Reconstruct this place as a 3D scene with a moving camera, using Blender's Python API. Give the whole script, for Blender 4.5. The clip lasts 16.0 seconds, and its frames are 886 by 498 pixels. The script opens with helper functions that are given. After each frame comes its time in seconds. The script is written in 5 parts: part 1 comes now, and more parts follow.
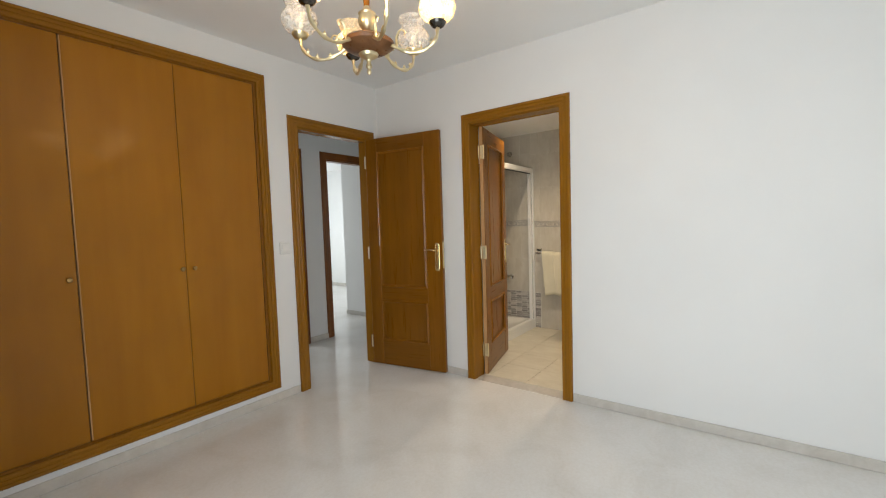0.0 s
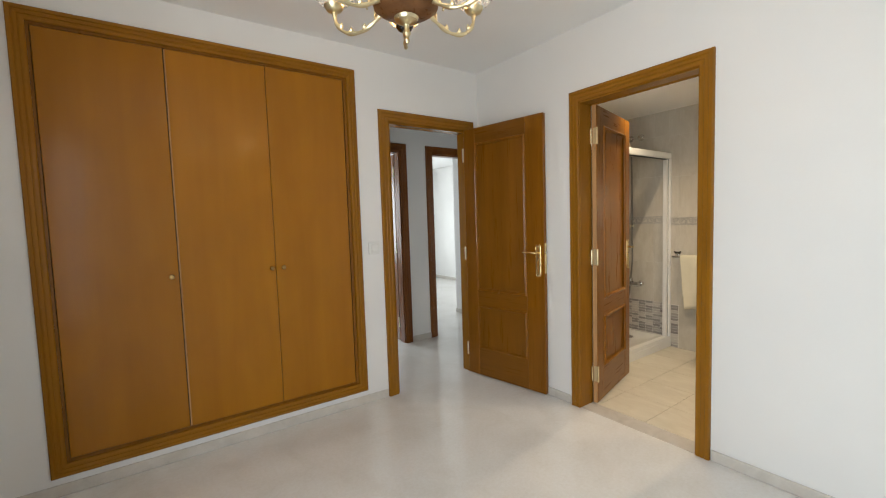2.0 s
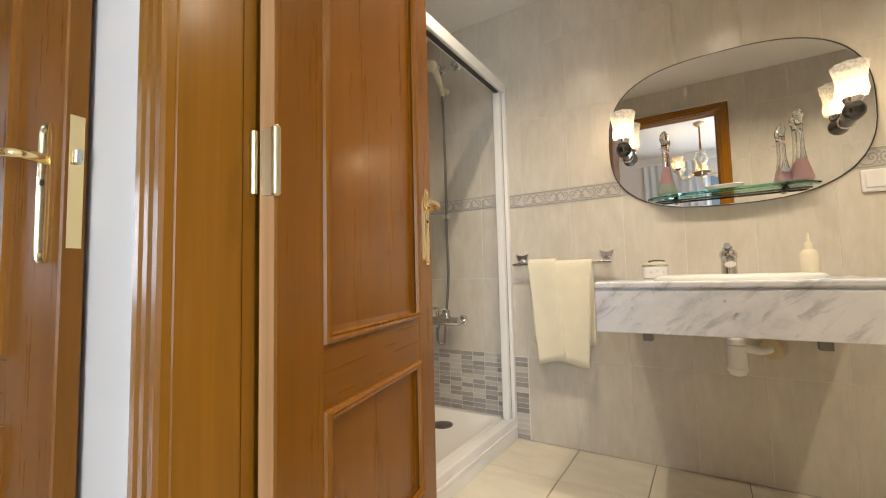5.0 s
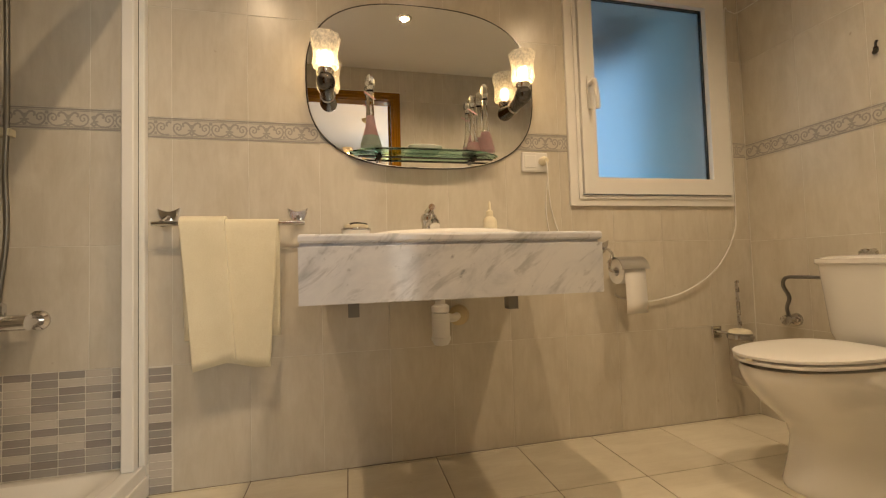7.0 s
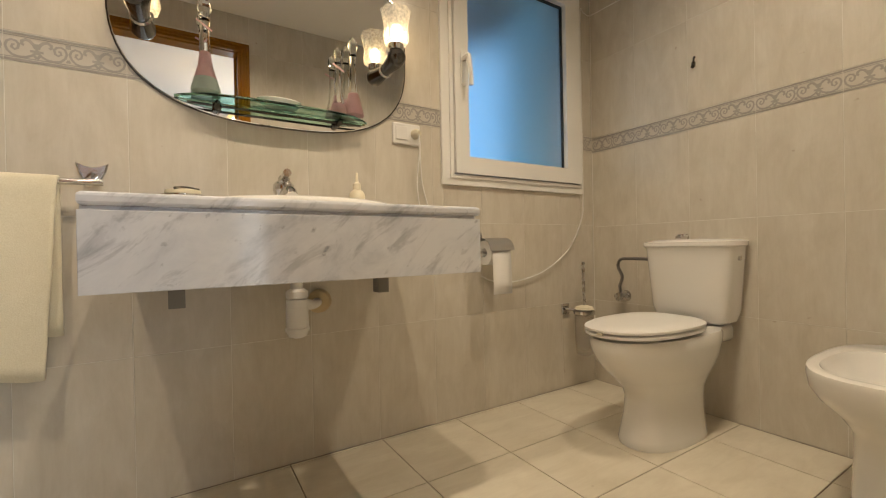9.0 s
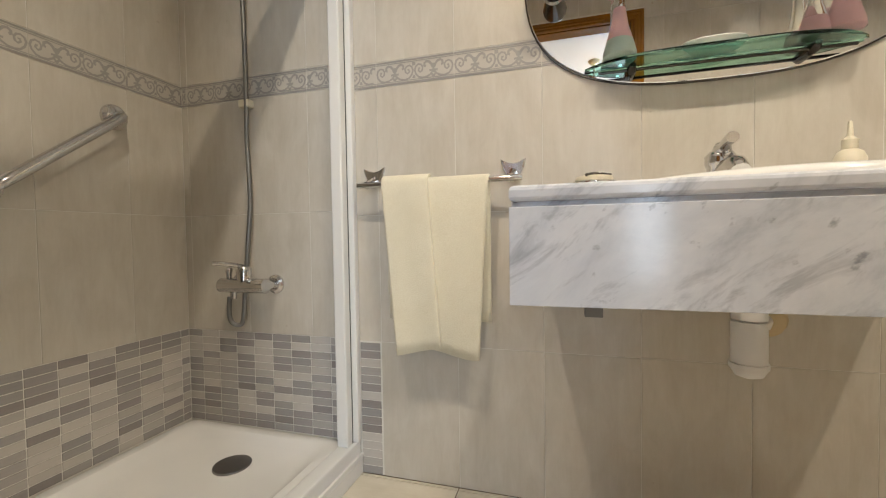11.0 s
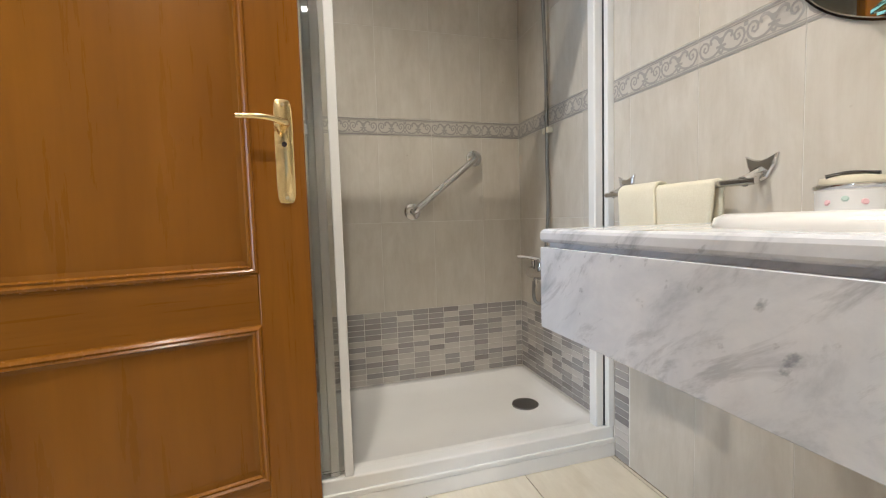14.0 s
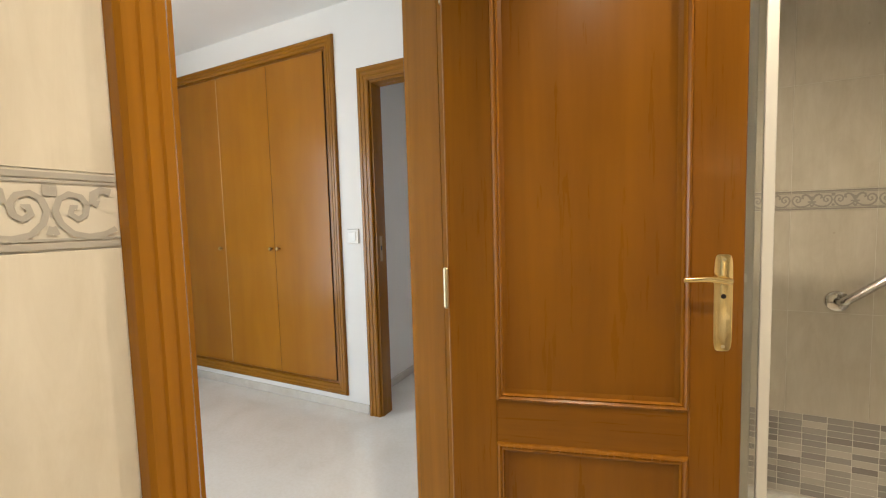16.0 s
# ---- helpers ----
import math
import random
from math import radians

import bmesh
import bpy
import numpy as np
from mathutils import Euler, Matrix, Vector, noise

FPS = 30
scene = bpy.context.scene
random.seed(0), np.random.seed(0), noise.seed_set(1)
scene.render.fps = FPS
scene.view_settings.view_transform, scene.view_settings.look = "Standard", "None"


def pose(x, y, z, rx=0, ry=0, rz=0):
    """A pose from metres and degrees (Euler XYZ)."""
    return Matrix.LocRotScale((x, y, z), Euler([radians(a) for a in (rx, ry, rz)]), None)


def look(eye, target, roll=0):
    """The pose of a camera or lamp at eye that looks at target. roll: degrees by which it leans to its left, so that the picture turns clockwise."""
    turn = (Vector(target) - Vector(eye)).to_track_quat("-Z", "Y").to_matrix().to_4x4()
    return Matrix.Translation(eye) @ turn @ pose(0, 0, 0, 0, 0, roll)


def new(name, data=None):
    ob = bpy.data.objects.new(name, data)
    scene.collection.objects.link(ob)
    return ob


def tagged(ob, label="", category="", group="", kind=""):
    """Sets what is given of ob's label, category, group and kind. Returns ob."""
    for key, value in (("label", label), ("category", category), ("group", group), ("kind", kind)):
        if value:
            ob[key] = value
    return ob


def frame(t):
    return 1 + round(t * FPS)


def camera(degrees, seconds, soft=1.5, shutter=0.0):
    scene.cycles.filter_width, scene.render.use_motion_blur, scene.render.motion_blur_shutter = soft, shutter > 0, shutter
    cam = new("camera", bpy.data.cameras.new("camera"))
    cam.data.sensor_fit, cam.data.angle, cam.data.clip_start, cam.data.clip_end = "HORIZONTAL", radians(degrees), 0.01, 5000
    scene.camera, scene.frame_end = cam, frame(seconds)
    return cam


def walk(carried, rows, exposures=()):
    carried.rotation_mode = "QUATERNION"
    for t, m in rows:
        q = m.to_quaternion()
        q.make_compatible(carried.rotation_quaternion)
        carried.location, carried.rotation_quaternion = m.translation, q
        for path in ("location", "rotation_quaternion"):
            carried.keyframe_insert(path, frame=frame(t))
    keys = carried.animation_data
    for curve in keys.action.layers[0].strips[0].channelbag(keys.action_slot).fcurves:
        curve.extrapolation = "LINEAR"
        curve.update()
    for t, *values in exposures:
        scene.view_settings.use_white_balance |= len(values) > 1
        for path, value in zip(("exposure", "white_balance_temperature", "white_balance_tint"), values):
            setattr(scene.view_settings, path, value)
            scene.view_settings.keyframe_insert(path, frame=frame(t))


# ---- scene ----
cam = camera(93.8, 16.0, 1.15)
PATH = [
    (0, (-2.897, -2.888, 1.315), (-1.292, -1.701, 1.192), -1.8),
    (0.5, (-2.882, -2.947, 1.346), (-1.538, -1.471, 1.213), -1.8),
    (1, (-2.849, -2.957, 1.328), (-1.67, -1.347, 1.199), -1.8),
    (1.5, (-2.711, -2.93, 1.321), (-1.591, -1.278, 1.187), -1.8),
    (2, (-2.426, -2.826, 1.352), (-1.268, -1.2, 1.214), -1.8),
    (2.5, (-1.995, -2.688, 1.357), (-0.741, -1.136, 1.217), -1.7),
    (2.8, (-1.721, -2.565, 1.38), (-0.403, -1.067, 1.241), -1.7),
    (3, (-1.535, -2.458, 1.37), (-0.18, -0.993, 1.237), -1.6),
    (3.2, (-1.362, -2.338, 1.366), (0.042, -0.918, 1.252), -1.6),
    (5.3, (-0.154, -1.637, 0.808), (1.610, -0.715, 0.996), -1.9),
    (5.5, (-0.072, -1.621, 0.790), (1.757, -0.834, 0.982), -1.9),
    (6, (0.096, -1.561, 0.779), (2.040, -1.124, 0.954), -2.0),
    (6.5, (0.217, -1.503, 0.762), (2.213, -1.498, 0.888), -2.0),
    (7, (0.209, -1.459, 0.749), (2.158, -1.902, 0.831), -1.7),
    (7.5, (0.206, -1.416, 0.742), (2.038, -2.218, 0.786), -1.6),
    (8, (0.224, -1.394, 0.732), (1.903, -2.480, 0.741), -1.4),
    (8.5, (0.287, -1.412, 0.723), (1.888, -2.610, 0.720), -1.4),
    (9, (0.362, -1.492, 0.732), (2.063, -2.543, 0.722), -1.1),
    (9.5, (0.367, -1.482, 0.736), (2.234, -2.200, 0.712), -1.0),
    (10, (0.405, -1.415, 0.740), (2.382, -1.713, 0.702), -1.0),
    (12.5, (0.948, -1.498, 0.798), (2.244, 0.021, 0.699), -1.6),
    (13, (0.930, -1.586, 0.809), (1.995, 0.104, 0.697), -2.1),
    (13.5, (0.888, -1.792, 0.878), (1.717, 0.024, 0.751), -1.8),
    (14, (0.879, -1.982, 0.854), (1.434, -0.065, 0.718), -1.7),
    (14.5, (0.880, -2.161, 0.942), (1.066, -0.174, 0.812), -1.6),
    (15, (0.906, -2.271, 1.064), (0.695, -0.287, 0.923), -1.4),
    (15.5, (0.840, -2.260, 1.175), (0.249, -0.354, 1.035), -1.4),
    (16, (0.632, -2.137, 1.250), (-0.248, -0.346, 1.111), -1.6),
]
EXPOSURES = [(0.0, -1.11, 6900, 9), (2.0, -1.0, 6950, 9), (3.2, -0.97, 6850, 10), (5.3, -0.4, 6350, 10), (6.0, -0.75, 8600, 17), (6.5, -0.97, 8900, 17), (7.5, -0.9, 7400, 11), (8.5, -0.85, 6800, 10), (10.0, -0.75, 6550, 10), (12.5, -0.36, 5150, 7), (13.5, -0.36, 5450, 10), (14.5, -0.38, 5400, 9), (15.0, -0.47, 5700, 8), (15.5, -0.17, 6250, 8), (16.0, -0.4, 6650, 7)]
walk(cam, [(t, look(eye, aim, lean)) for t, eye, aim, lean in PATH], EXPOSURES)

# ---- world, exposure, large lights ----
world = bpy.data.worlds.new("world")
scene.world = world
world.use_nodes = True
_sky = world.node_tree.nodes.new("ShaderNodeTexSky")
_sky.sky_type, _sky.sun_disc = "NISHITA", False
_sky.sun_elevation, _sky.sun_rotation = radians(40), radians(200)
world.node_tree.links.new(_sky.outputs[0], world.node_tree.nodes["Background"].inputs[0])
world.node_tree.nodes["Background"].inputs[1].default_value = 0.1


def area(name, m, sx, sy, power, colour):
    d = bpy.data.lights.new(name, "AREA")
    d.shape, d.size, d.size_y, d.energy, d.color = "RECTANGLE", sx, sy, power, colour
    ob = new(name, d)
    ob.matrix_world = m
    return ob


DAY = (0.80, 0.90, 1.0)
area("bedroom_window_light", look((-3.135, -2.88, 1.25), (0.0, -2.50, 1.0)), 1.6, 2.0, 114, DAY)
# two added lamps, out of view, brighten the hallway and the rooms beyond
area("far_room_fill_light", look((1.2, 5.62, 1.4), (1.6, 2, 1.0)), 1.5, 1.5, 150, DAY)
area("second_room_fill_light", look((-1.2, 4.62, 1.4), (-1.0, 2, 1.0)), 1.5, 1.5, 165, DAY)


def spot(name, loc, power, colour, degrees):
    d = bpy.data.lights.new(name, "SPOT")
    d.energy, d.color, d.spot_size, d.spot_blend, d.shadow_soft_size = power, colour, radians(degrees), 0.9, 0.012
    ob = new(name, d)
    ob.matrix_world = look(loc, (loc[0] + 0.0001, loc[1], 0))
    return ob


BATH_SHIFT = Vector((-0.05, -0.02, 0.0))   # the bathroom fittings are given from the tiled corner, then set against the bedroom
DOWNLIGHTS = [(0.92, -0.98), (0.90, -1.82), (0.88, -2.66)]
BATH_CEIL = 2.365
for _x, _y in DOWNLIGHTS:
    spot("downlight_beam", (_x + BATH_SHIFT.x, _y + BATH_SHIFT.y, BATH_CEIL - 0.012), 80, (1.0, 0.83, 0.62), 137)


# ---- materials ----
def principled(name, colour, rough=0.5, metal=0.0):
    m = bpy.data.materials.new(name)
    m.use_nodes = True
    b = m.node_tree.nodes["Principled BSDF"]
    b.inputs["Base Color"].default_value = (*colour, 1)
    b.inputs["Roughness"].default_value = rough
    b.inputs["Metallic"].default_value = metal
    return m, m.node_tree, b


def coords(nt, scale, rot=(0, 0, 0)):
    tc = nt.nodes.new("ShaderNodeTexCoord")
    mp = nt.nodes.new("ShaderNodeMapping")
    mp.inputs["Scale"].default_value = scale
    turn = nt.nodes.new("ShaderNodeMapping")
    turn.inputs["Rotation"].default_value = [radians(a) for a in rot]
    nt.links.new(tc.outputs["Object"], turn.inputs["Vector"])
    nt.links.new(turn.outputs[0], mp.inputs["Vector"])
    return mp


def noise_tex(nt, vec, scale, detail=4.0, rough=0.55, distort=0.0):
    n = nt.nodes.new("ShaderNodeTexNoise")
    n.inputs["Scale"].default_value, n.inputs["Detail"].default_value = scale, detail
    n.inputs["Roughness"].default_value, n.inputs["Distortion"].default_value = rough, distort
    nt.links.new(vec.outputs[0], n.inputs["Vector"])
    return n.outputs["Fac"]


def ramp(nt, fac, stops):
    r = nt.nodes.new("ShaderNodeValToRGB")
    while len(r.color_ramp.elements) < len(stops):
        r.color_ramp.elements.new(0.5)
    for e, (p, c) in zip(r.color_ramp.elements, stops):
        e.position, e.color = p, (*c, 1)
    nt.links.new(fac, r.inputs[0])
    return r.outputs[0]


def mixc(nt, fac, a, b, mode="MIX"):
    n = nt.nodes.new("ShaderNodeMix")
    n.data_type, n.blend_type = "RGBA", mode
    if isinstance(fac, float):
        n.inputs[0].default_value = fac
    else:
        nt.links.new(fac, n.inputs[0])
    for s, v in ((n.inputs[6], a), (n.inputs[7], b)):
        if isinstance(v, tuple):
            s.default_value = (*v, 1)
        else:
            nt.links.new(v, s)
    return n.outputs[2]


def bump(nt, b, h, strength, dist=0.002):
    n = nt.nodes.new("ShaderNodeBump")
    n.inputs["Strength"].default_value, n.inputs["Distance"].default_value = strength, dist
    nt.links.new(h, n.inputs["Height"])
    nt.links.new(n.outputs[0], b.inputs["Normal"])


def rough_from(nt, b, fac, lo, hi):
    n = nt.nodes.new("ShaderNodeMapRange")
    n.inputs["To Min"].default_value, n.inputs["To Max"].default_value = lo, hi
    nt.links.new(fac, n.inputs["Value"])
    nt.links.new(n.outputs[0], b.inputs["Roughness"])


def object_random(nt, base, spread):
    oi = nt.nodes.new("ShaderNodeObjectInfo")
    mr = nt.nodes.new("ShaderNodeMapRange")
    mr.inputs["To Min"].default_value, mr.inputs["To Max"].default_value = 1 - spread, 1 + spread
    nt.links.new(oi.outputs["Random"], mr.inputs["Value"])
    cc = nt.nodes.new("ShaderNodeCombineColor")
    for i in range(3):
        nt.links.new(mr.outputs[0], cc.inputs[i])
    return mixc(nt, 1.0, base, cc.outputs[0], "MULTIPLY")


def wood(name, dark, light, scale, rough=0.28, fleck=0.35):
    m, nt, b = principled(name, light, rough)
    v = coords(nt, scale)
    broad = noise_tex(nt, v, 1.0, 3, 0.5, 0.6)
    v2 = coords(nt, tuple(s * 5 for s in scale))
    fine = noise_tex(nt, v2, 1.0, 5, 0.65, 0.2)
    c = ramp(nt, broad, [(0.28, dark), (0.72, light)])
    c2 = ramp(nt, fine, [(0.34, (0.80, 0.74, 0.66)), (0.6, (1, 1, 1))])
    mottle = noise_tex(nt, coords(nt, (5, 5, 2.2)), 1.0, 3, 0.5, 0.4)
    c = mixc(nt, min(1.0, fleck * 1.2), c, c2, "MULTIPLY")
    c = mixc(nt, 0.45, c, ramp(nt, mottle, [(0.3, (0.80, 0.76, 0.70)), (0.62, (1, 1, 1))]), "MULTIPLY")
    c = object_random(nt, c, 0.05)
    nt.links.new(c, b.inputs["Base Color"])
    rough_from(nt, b, fine, rough - 0.06, rough + 0.08)
    b.inputs["Specular IOR Level"].default_value = 0.17
    b.inputs["Coat Weight"].default_value = 0.2
    b.inputs["Coat Roughness"].default_value = 0.17
    bump(nt, b, fine, 0.10, 0.001)
    return m


OAK_D, OAK_L = (0.196, 0.072, 0.0042), (0.248, 0.094, 0.0056)
WOOD_V = wood("honey_oak_upright", OAK_D, OAK_L, (14, 14, 0.7))
WOOD_H = wood("honey_oak_along_x", tuple(v * 0.92 for v in OAK_D), tuple(v * 0.95 for v in OAK_L), (0.7, 14, 14))
FR_D, FR_L = (0.250, 0.102, 0.0068), (0.315, 0.133, 0.010)
FRAME_V = wood("golden_oak_frame_upright", FR_D, FR_L, (22, 22, 0.7), 0.24, 0.25)
FRAME_H = wood("golden_oak_frame_along_x", FR_D, FR_L, (0.7, 22, 22), 0.24, 0.25)
FRAME_HY = wood("golden_oak_frame_along_y", FR_D, FR_L, (22, 0.7, 22), 0.24, 0.25)
WOOD_PANEL = wood("oak_veneer_panel", (0.188, 0.069, 0.0042), (0.244, 0.093, 0.006), (7, 7, 0.5), 0.28, 0.3)
WOOD_TRIM = wood("oak_moulding", (0.222, 0.083, 0.0065), (0.288, 0.112, 0.011), (30, 30, 1.0), 0.25, 0.3)
WOOD_EDGE = wood("pale_door_edge", (0.42, 0.22, 0.09), (0.62, 0.37, 0.18), (10, 30, 0.8), 0.4, 0.45)
WOOD_CLOSET = wood("closet_veneer", (0.310, 0.119, 0.0055), (0.365, 0.146, 0.007), (5, 5, 0.35), 0.30, 0.12)
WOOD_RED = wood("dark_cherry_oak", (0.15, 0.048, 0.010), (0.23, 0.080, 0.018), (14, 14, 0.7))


def paint(name, colour, rough=0.6, relief=0.12):
    m, nt, b = principled(name, colour, rough)
    v = coords(nt, (1, 1, 1))
    big = noise_tex(nt, v, 1.3, 3)
    fine = noise_tex(nt, v, 90, 4)
    c = ramp(nt, big, [(0.3, tuple(c * 0.955 for c in colour)), (0.7, colour)])
    nt.links.new(c, b.inputs["Base Color"])
    bump(nt, b, fine, relief, 0.002)
    return m


WALL = paint("white_wall_paint", (0.80, 0.79, 0.77))
CEIL = paint("white_ceiling_paint", (0.86, 0.855, 0.84), 0.8, 0.06)
GROUT = paint("pale_grout", (0.70, 0.68, 0.62), 0.9, 0.05)
GROUT_FLOOR = paint("brown_floor_grout", (0.20, 0.145, 0.09), 0.9, 0.05)


def stone_floor():
    m, nt, b = principled("polished_cream_marble", (0.72, 0.67, 0.6), 0.14)
    v = coords(nt, (1, 1, 1))
    a = noise_tex(nt, v, 3.0, 6, 0.6, 0.7)
    f = noise_tex(nt, v, 55, 4, 0.7)
    s = noise_tex(nt, v, 0.9, 3)
    c = ramp(nt, a, [(0.3, (0.70, 0.675, 0.635)), (0.55, (0.76, 0.74, 0.71)), (0.8, (0.79, 0.775, 0.75))])
    c = mixc(nt, 0.5, c, ramp(nt, f, [(0.35, (0.90, 0.88, 0.84)), (0.6, (1, 1, 1))]), "MULTIPLY")
    nt.links.new(c, b.inputs["Base Color"])
    rough_from(nt, b, s, 0.07, 0.15)
    return m


FLOOR_STONE = stone_floor()


def baseboard_stone():
    m, nt, b = principled("cream_marble_skirting", (0.66, 0.59, 0.48), 0.25)
    a = noise_tex(nt, coords(nt, (3, 3, 3)), 3.0, 6, 0.6, 0.8)
    nt.links.new(ramp(nt, a, [(0.3, (0.50, 0.46, 0.41)), (0.7, (0.62, 0.58, 0.53))]), b.inputs["Base Color"])
    return m


SKIRT = baseboard_stone()


def wall_tile_mat(name, c_dark, c_light, rough=0.16):
    m, nt, b = principled(name, c_light, rough)
    tc = nt.nodes.new("ShaderNodeTexCoord")
    oi = nt.nodes.new("ShaderNodeObjectInfo")
    off = nt.nodes.new("ShaderNodeVectorMath")
    off.operation = "MULTIPLY_ADD"
    off.inputs[1].default_value = (1, 1, 1)
    sc = nt.nodes.new("ShaderNodeVectorMath")
    sc.operation = "SCALE"
    sc.inputs["Scale"].default_value = 37.0
    cc = nt.nodes.new("ShaderNodeCombineXYZ")
    for i in range(3):
        nt.links.new(oi.outputs["Random"], cc.inputs[i])
    nt.links.new(cc.outputs[0], sc.inputs[0])
    nt.links.new(tc.outputs["Object"], off.inputs[0])
    nt.links.new(sc.outputs[0], off.inputs[2])
    mp = nt.nodes.new("ShaderNodeMapping")
    mp.inputs["Scale"].default_value = (34, 4.5, 10)
    nt.links.new(off.outputs[0], mp.inputs["Vector"])
    streak = noise_tex(nt, mp, 1.0, 6, 0.72, 0.9)
    soft = nt.nodes.new("ShaderNodeMapping")
    soft.inputs["Scale"].default_value = (11, 5, 8)
    nt.links.new(off.outputs[0], soft.inputs["Vector"])
    cloud = noise_tex(nt, soft, 1.0, 5, 0.62, 0.5)
    speck = noise_tex(nt, off, 28.0, 2, 0.4)
    c = ramp(nt, streak, [(0.25, c_dark), (0.65, c_light)])
    c = mixc(nt, 0.62, c, ramp(nt, cloud, [(0.3, c_dark), (0.7, c_light)]))
    c = mixc(nt, 0.55, c, ramp(nt, speck, [(0.18, (0.62, 0.55, 0.47)), (0.23, (1, 1, 1))]), "MULTIPLY")
    c = object_random(nt, c, 0.012)
    nt.links.new(c, b.inputs["Base Color"])
    rough_from(nt, b, streak, rough - 0.03, rough + 0.05)
    return m


TILE = wall_tile_mat("beige_streaked_wall_tile", (0.515, 0.47, 0.39), (0.655, 0.618, 0.545), 0.24)
TILE_FLOOR = wall_tile_mat("cream_floor_tile", (0.60, 0.54, 0.425), (0.765, 0.715, 0.60), 0.3)
LISTEL = paint("listel_cream", (0.60, 0.565, 0.50), 0.3, 0.1)
LISTEL_GREY = paint("listel_grey_relief", (0.385, 0.365, 0.335), 0.35, 0.15)


def mosaic_mat():
    m, nt, b = principled("grey_strip_mosaic", (0.4, 0.37, 0.34), 0.22)
    oi = nt.nodes.new("ShaderNodeObjectInfo")
    geo = nt.nodes.new("ShaderNodeNewGeometry")
    add = nt.nodes.new("ShaderNodeMath")
    add.operation = "ADD"
    nt.links.new(oi.outputs["Random"], add.inputs[0])
    nt.links.new(geo.outputs["Random Per Island"], add.inputs[1])
    fr = nt.nodes.new("ShaderNodeMath")
    fr.operation = "FRACT"
    nt.links.new(add.outputs[0], fr.inputs[0])
    r = ramp(nt, fr.outputs[0], [(0.0, (0.26, 0.235, 0.225)), (0.2, (0.345, 0.32, 0.305)), (0.4, (0.31, 0.30, 0.285)),
                                 (0.58, (0.385, 0.36, 0.335)), (0.76, (0.52, 0.485, 0.44)), (0.9, (0.56, 0.525, 0.48))])
    s = noise_tex(nt, coords(nt, (8, 90, 90)), 1.0, 4)
    r = mixc(nt, 0.25, r, ramp(nt, s, [(0.3, (0.7, 0.7, 0.7)), (0.7, (1, 1, 1))]), "MULTIPLY")
    nt.links.new(r, b.inputs["Base Color"])
    return m


MOSAIC = mosaic_mat()


def marble():
    m, nt, b = principled("white_grey_veined_marble", (0.8, 0.8, 0.8), 0.14)
    w = noise_tex(nt, coords(nt, (3.4, 3.6, 7.5), (40, 0, 0)), 1.5, 7, 0.68, 0.6)
    c = ramp(nt, w, [(0.30, (0.44, 0.47, 0.52)), (0.44, (0.59, 0.615, 0.66)), (0.60, (0.67, 0.69, 0.725))])
    vein = noise_tex(nt, coords(nt, (5.0, 5.0, 20.0), (40, 0, 0)), 1.3, 6, 0.68, 0.5)
    d = ramp(nt, vein, [(0.34, (0.62, 0.63, 0.655)), (0.45, (1, 1, 1)), (0.64, (1, 1, 1)), (0.72, (0.80, 0.80, 0.81))])
    c = mixc(nt, 0.8, c, d, "MULTIPLY")
    blot = noise_tex(nt, coords(nt, (17, 17, 30), (40, 0, 0)), 1.5, 4, 0.6)
    c = mixc(nt, 0.85, c, ramp(nt, blot, [(0.27, (0.50, 0.51, 0.54)), (0.36, (1, 1, 1))]), "MULTIPLY")
    nt.links.new(c, b.inputs["Base Color"])
    return m


MARBLE = marble()


def metal(name, colour, rough):
    m, nt, b = principled(name, colour, rough, 1.0)
    rough_from(nt, b, noise_tex(nt, coords(nt, (1, 1, 1)), 40, 3), max(0.02, rough - 0.05), rough + 0.1)
    return m


CHROME = metal("chrome", (0.66, 0.65, 0.64), 0.10)
HOSE = metal("ribbed_steel_hose", (0.27, 0.26, 0.24), 0.40)
STEEL = metal("brushed_steel", (0.55, 0.54, 0.52), 0.25)
BRASS = metal("polished_brass", (0.84, 0.66, 0.33), 0.16)
BRASS_OLD = metal("antique_silver_brass", (0.70, 0.60, 0.38), 0.28)
KNOB_BRASS = metal("tarnished_knob_brass", (0.34, 0.22, 0.09), 0.30)
DARK_METAL = metal("dark_smoked_chrome", (0.10, 0.095, 0.09), 0.14)
DRAIN_METAL = metal("dark_steel_drain", (0.26, 0.25, 0.245), 0.32)
ALU_GREY = metal("satin_aluminium", (0.52, 0.51, 0.49), 0.38)


def glossy(name, colour, rough, coat=0.0, grain=0.03):
    m, nt, b = principled(name, colour, rough)
    n = noise_tex(nt, coords(nt, (1, 1, 1)), 6, 4)
    nt.links.new(ramp(nt, n, [(0.3, tuple(c * (1 - grain) for c in colour)), (0.7, colour)]), b.inputs["Base Color"])
    b.inputs["Coat Weight"].default_value = coat
    return m


PORCELAIN = glossy("white_porcelain", (0.80, 0.79, 0.76), 0.13, 0.25, 0.02)
LACQUER = glossy("white_lacquered_aluminium", (0.80, 0.795, 0.77), 0.28)
PLASTIC = glossy("white_plastic", (0.78, 0.77, 0.74), 0.35)
TRAY_WHITE = glossy("white_acrylic_tray", (0.80, 0.79, 0.76), 0.25)
SEAL = glossy("dark_rubber_seal", (0.03, 0.03, 0.03), 0.5)
CREAM = glossy("cream_plastic", (0.76, 0.70, 0.54), 0.4)
YELLOWED = glossy("aged_rubber_collar", (0.62, 0.50, 0.30), 0.6)
PAPER = glossy("white_paper", (0.82, 0.81, 0.79), 0.9)
